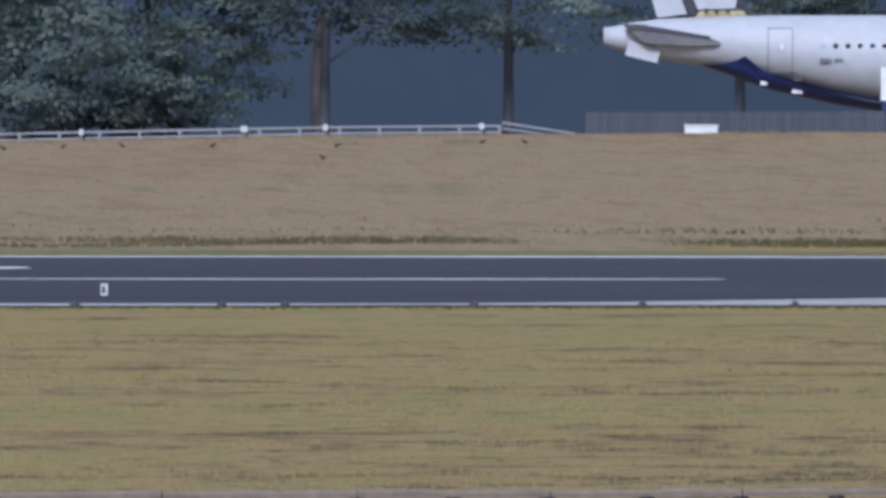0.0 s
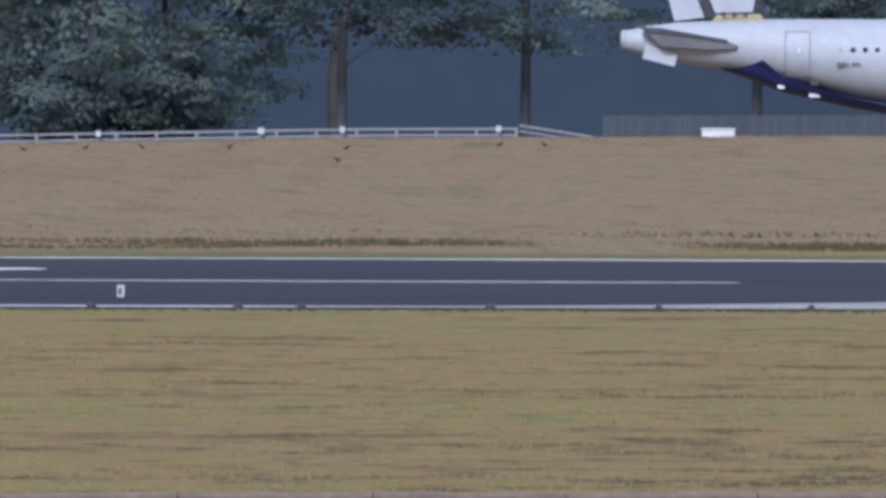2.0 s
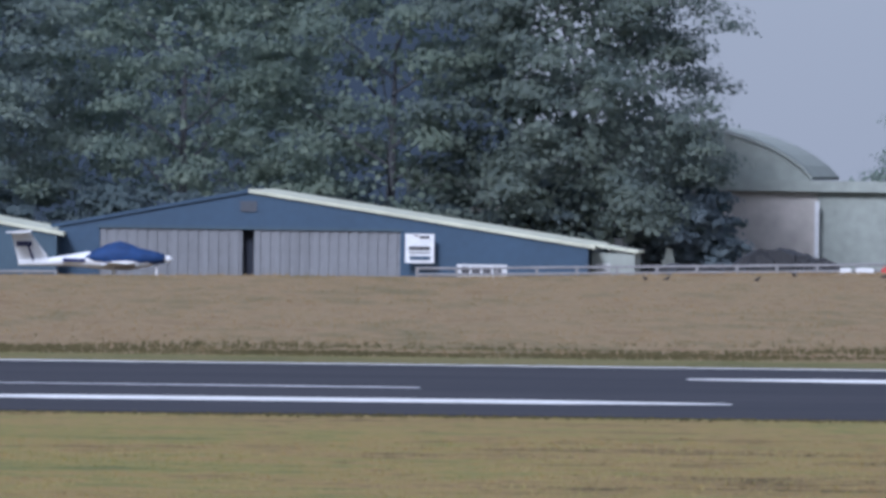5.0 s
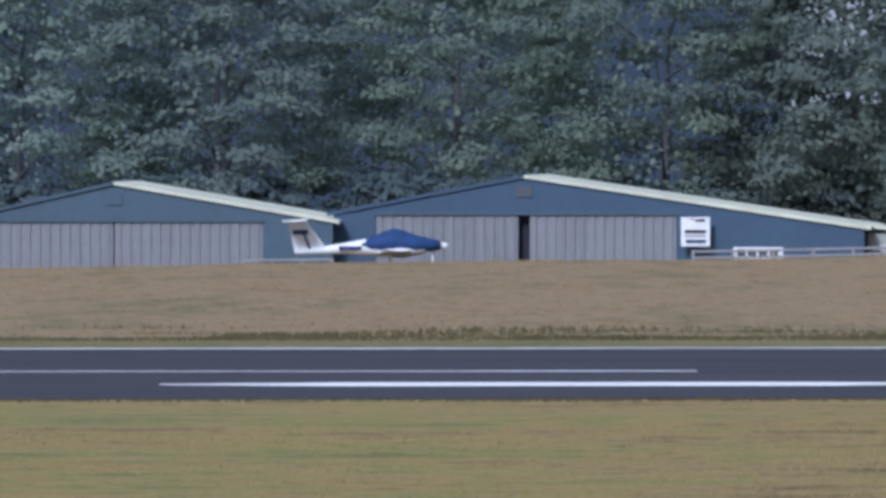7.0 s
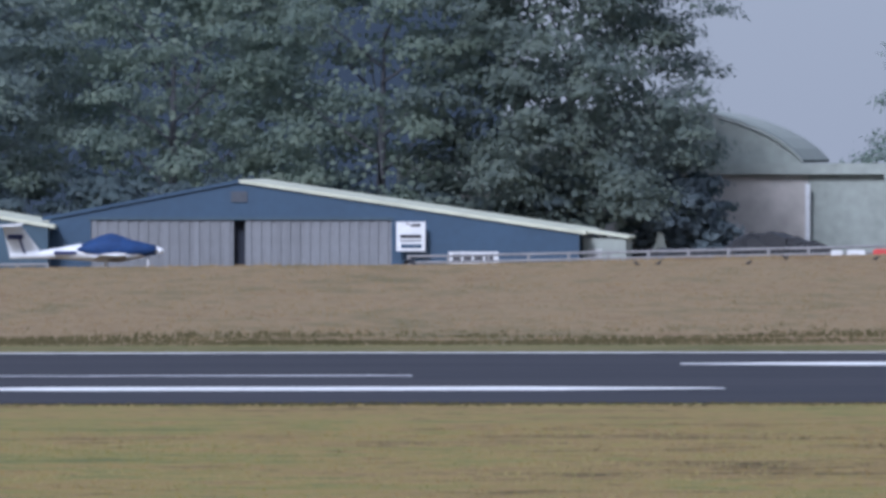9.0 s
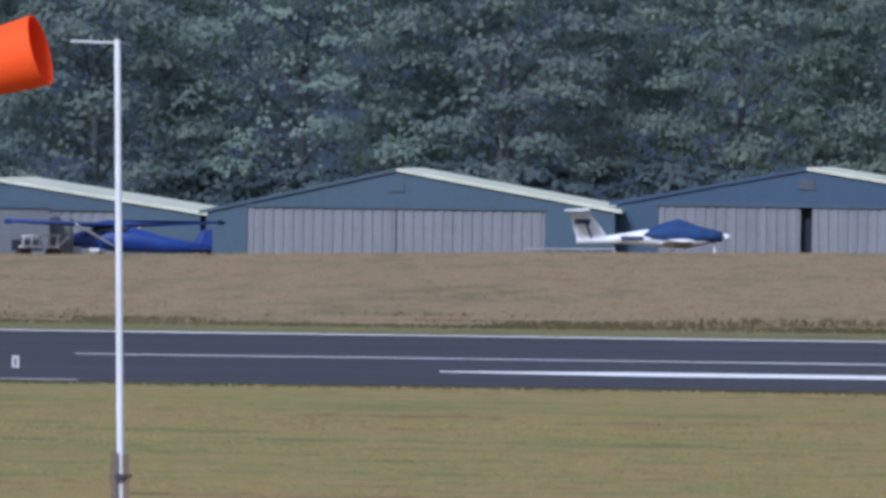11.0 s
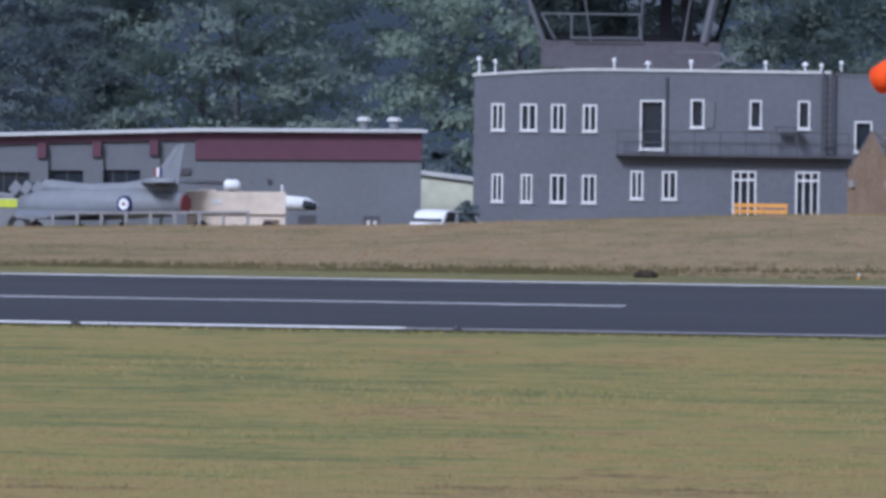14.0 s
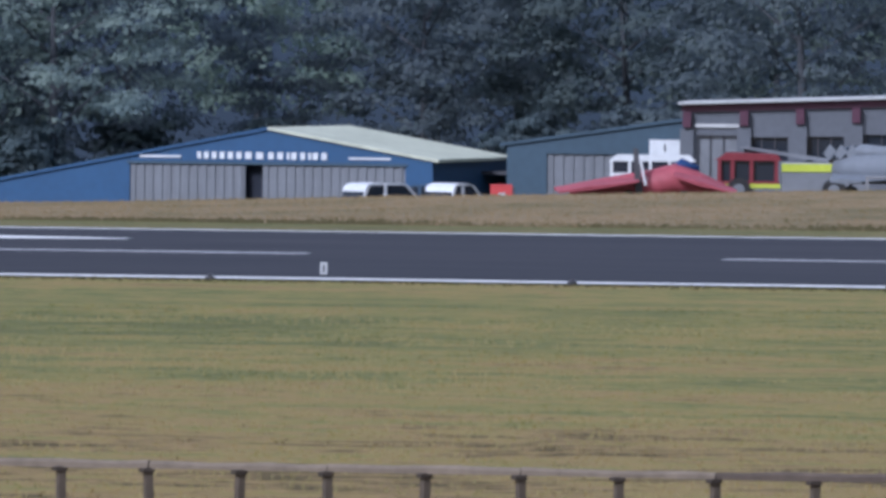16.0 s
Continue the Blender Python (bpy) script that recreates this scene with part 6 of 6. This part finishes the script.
for k in range(0, len(post_x) - 1, 2):
    a, b = post_x[k], post_x[min(k + 2, len(post_x) - 1)]
    g = bmesh.new()
    n = 7
    rings = []
    for q in range(n):
        x = a + 0.006 + (b - a - 0.012) * q / (n - 1)
        lo, hi = 0.576 + br.uniform(-0.006, 0.004), 0.652 + br.uniform(-0.012, 0.014)
        y = br.uniform(-0.008, 0.008)
        rings.append([g.verts.new(v) for v in ((x, y - 0.05, lo), (x, y + 0.05, lo), (x, y + 0.052, hi - 0.025), (x, y + 0.03, hi), (x, y - 0.028, hi), (x, y - 0.052, hi - 0.03))])
    for p, q in zip(rings, rings[1:]):
        for c in range(6):
            g.faces.new((p[c], p[(c + 1) % 6], q[(c + 1) % 6], q[c]))
    g.faces.new(rings[0])
    g.faces.new(rings[-1][::-1])
    bmesh.ops.recalc_face_normals(g, faces=g.faces)
    # one stretch of rails is darker brown
    dark = -16.3 < (a + b) / 2 < -12.7
    part("rail", g, DARK_RAIL if dark else RAIL_WOOD, fence, "dark brown top rail" if dark else "grey weathered top rail")

# ---- windsock ----
WR = 103.0
sock = thing("windsock", pose(WR * math.sin(radians(-2.5)), WR * math.cos(radians(-2.5)), 0, 0, 0, 2.5), "orange windsock on a slim white pole with timber stakes", "windsock")
part("pole", tube(bmesh.new(), (0, 0, 0), (-0.12, 0, 6.0), 0.042, 0.036, 10), WHITE, sock)
part("stake", box(bmesh.new(), -0.035, 0.035, -0.03, 0.03, -0.2, 1.45, pose(-0.075, -0.06, 0, 0, -1, 0)), TIMBER, sock, "brown timber stake")
part("stake", box(bmesh.new(), -0.035, 0.035, -0.03, 0.03, -0.2, 1.42, pose(0.06, -0.05, 0, 0, -1, 0)), STONE, sock, "brown timber stake")
part("strap", tube(bmesh.new(), (-0.02, 0, 1.15), (-0.02, 0, 1.2), 0.12, n=10), IRON, sock, "dark binding strap")
part("arm", tube(bmesh.new(), (-0.12, 0, 5.96), (-0.64, 0, 5.97), 0.018, n=6), OFFWHITE, sock, "thin swivel arm")
part("finial", tube(bmesh.new(), (-0.12, 0, 5.98), (-0.12, 0, 6.1), 0.025, 0.01, 6), IRON, sock)
part("wire", tube(bmesh.new(), (-0.64, 0, 5.97), (-1.0, 0, 6.24), 0.005, n=4), IRON, sock)
SEG, NSEG = 0.545, 6
segments = []
for i in range(NSEG):
    r0, r1 = 0.4 - 0.24 * i / NSEG, 0.4 - 0.24 * (i + 1) / NSEG
    g = bmesh.new()
    rings = []
    for x, r in ((0.03, r0), (-SEG * 0.35, r0 - (r0 - r1) * 0.35 + 0.003), (-SEG * 0.7, r0 - (r0 - r1) * 0.7 + 0.002), (-SEG - 0.03, r1), (-SEG - 0.03, r1 - 0.012), (0.03, r0 - 0.012)):
        rings.append([g.verts.new((x, r * math.cos(a), r * math.sin(a))) for a in [2 * math.pi * k / 24 for k in range(24)]])
    for p, q in zip(rings, rings[1:]):
        for k in range(24):
            f = g.faces.new((p[k], p[(k + 1) % 24], q[(k + 1) % 24], q[k]))
            f.smooth = True
    bmesh.ops.recalc_face_normals(g, faces=g.faces)
    seg = part("sock_section", g, ORANGE, sock, "bright orange cloth section")
    segments.append(seg)
    if i == 0:
        hoop = bmesh.new()
        for k in range(24):
            a, b = 2 * math.pi * k / 24, 2 * math.pi * (k + 1) / 24
            tube(hoop, (0.03, 0.4 * math.cos(a), 0.4 * math.sin(a)), (0.03, 0.4 * math.cos(b), 0.4 * math.sin(b)), 0.009, n=5)
        part("hoop", hoop, ORANGE, seg, "stitched mouth hoop")

# ---- crows ----
crow_a = None


def crow(az, r, turn):
    global crow_a
    m = spot(az, r, turn, -0.04)
    if crow_a is not None:
        return copy_thing(crow_a, m)
    c = crow_a = thing("crow", m, "black crow standing in the dry grass", "bird", "crows on the meadow")
    part("body", loft(bmesh.new(), [((-0.2, 0, 0.14), 0.02, 0.01), ((-0.1, 0, 0.16), 0.06, 0.05), ((0.03, 0, 0.19), 0.085, 0.085), ((0.12, 0, 0.23), 0.05, 0.06)], 10), CROW, c)
    part("head", loft(bmesh.new(), [((0.1, 0, 0.26), 0.03, 0.03), ((0.15, 0, 0.29), 0.045, 0.045), ((0.2, 0, 0.29), 0.02, 0.02), ((0.26, 0, 0.28), 0.005, 0.005)], 8), CROW, c)
    for y in (-0.03, 0.03):
        part("leg", tube(bmesh.new(), (0.02, y, -0.06), (0.02, y, 0.14), 0.01, n=5), CROW, c)
    for o in c.children:
        o.data.transform(Matrix.Scale(0.72, 4))
    return c


crows = []
for az, r, turn, drift in (
    (9.871, 352.1, 0, 0.038),
    (10.235, 352.1, 170, 0.02),
    (10.787, 349.8, 35, 0),
    (11.468, 329.8, 200, -0.02),
    (11.554, 346.4, 15, -0.06),
    (12.446, 350.5, 0, 0),
    (12.708, 350.2, 170, 0.02),
    (4.811, 348.8, 35, 0),
    (5.064, 357.4, 200, -0.02),
    (5.591, 352.4, 15, 0),
    (5.712, 363.2, 0, 0),
    (5.772, 355, 170, 0.02),
    (6.164, 359.9, 35, 0),
    (6.459, 351, 200, -0.02),
    (6.633, 351.6, 15, 0),
    (6.795, 359.4, 0, 0),
    (7.101, 348.8, 170, 0.02),
    (7.264, 356.4, 35, 0),
    (7.779, 338.2, 200, -0.02),
    (8.074, 337.4, 15, 0),
    (8.583, 355.4, 0, 0),
    (9.506, 351.3, 170, 0.02),
    (4.152, 351.9, 200, -0.02),
    (4.256, 351.7, 15, 0),
    (15.055, 350.9, 0, 0),
):
    crows.append((crow(az, r, turn), az, r, turn, drift))
fly = thing("flying_crow", spot(2.4, 384, 0, 2.0), "black crow in flight over the grass", "bird")
part("body", loft(bmesh.new(), [((-0.24, 0, 0), 0.02, 0.01), ((-0.08, 0, 0), 0.07, 0.06), ((0.1, 0, 0.01), 0.05, 0.05), ((0.22, 0, 0.02), 0.01, 0.01)], 10), CROW, fly)
flaps = []
for s in (-1, 1):
    flaps.append(part("wing", fin(bmesh.new(), [(0.15, 0.03 * s, 0.02), (-0.15, 0.03 * s, 0.02)], [(0.06, 0.5 * s, 0.04), (-0.16, 0.46 * s, 0.04)], 0.03), CROW, fly))


def motions():
    """The windsock waves, the crows step about and one flies past."""
    tail = [(0.0, -0.3), (1.3, -0.36), (2.6, -0.22), (4.0, -0.33), (5.3, -0.25), (6.6, -0.35), (8.0, -0.2), (9.4, -0.34), (10.4, -0.26), (11.0, -0.3), (11.2, -0.305), (11.5, -0.3), (11.8, -0.25), (12.0, -0.185), (12.2, -0.16), (12.5, -0.03), (12.8, -0.2), (13.0, -0.37), (13.3, -0.41), (13.55, -0.28), (13.8, -0.14), (14.0, -0.25), (14.5, -0.33), (15.2, -0.2), (16.0, -0.32)]
    # how far the outer half droops more than the mouth
    bend = [(0.0, 0.1), (11.2, 0.05), (11.5, 0.15), (11.8, 0.3), (12.2, 0.2), (12.5, -0.2), (13.0, 0.3), (13.5, 0.1), (14.0, 0.4), (16.0, 0.1)]
    # swing of the sock away from the runway's line, in degrees
    swing = [(0.0, -15), (11.0, -14), (11.5, -18), (12.0, -34), (12.5, -22), (13.0, -23), (13.5, -20), (14.0, -34), (14.5, -25), (16.0, -15)]
    rows = [[] for _ in segments]
    for t, slope in tail:
        b = float(np.interp(t, *zip(*bend)))
        at = Vector((-1.0, 0, 5.86))
        h = float(np.interp(t, *zip(*swing)))
        for i, r in enumerate(rows):
            a = math.atan(slope) + b * (0.5 - i / (NSEG - 1)) * 0.8
            r.append((t, pose(at.x, at.y, at.z, 0, math.degrees(a), h)))
            at = at + Vector((-SEG * math.cos(a) * math.cos(radians(h)), -SEG * math.cos(a) * math.sin(radians(h)), SEG * math.sin(a)))
    for s, r in zip(segments, rows):
        walk(s, r)
    for k, (c, az, r, turn, drift) in enumerate(crows):
        if drift:
            walk(c, [(0.0, spot(az, r, turn, -0.04)), (1.5, spot(az + drift * 0.5, r, turn, -0.04)), (2.5, spot(az + drift, r, turn + 20, -0.04)), (6.0, spot(az + drift * 1.3, r, turn + 10, -0.04)), (16.0, spot(az + drift * 1.8, r, turn - 15, -0.04))])
    path = [(0.0, -3.0, 452, 9.0), (5.0, 0.5, 447, 8.0), (7.4, 1.9, 440, 6.5), (8.1, 2.36, 405, 3.6), (8.4, 2.42, 388, 2.1), (8.5, 2.435, 384, 1.84), (8.6, 2.48, 380, 1.4), (8.7, 2.53, 376, 0.95), (9.2, 2.8, 362, 0.15), (16.0, 2.83, 361, 0.15)]
    walk(fly, [(t, spot(az, r, 20, up)) for t, az, r, up in path])
    for s, w in zip((-1, 1), flaps):
        walk(w, [(0.25 * k, pose(0, 0, 0, 35 * s * (1 if k % 2 else -0.6), 0, 0)) for k in range(38)] + [(16.0, pose(0, 0, 0, 10 * s, 0, 0))])


motions()
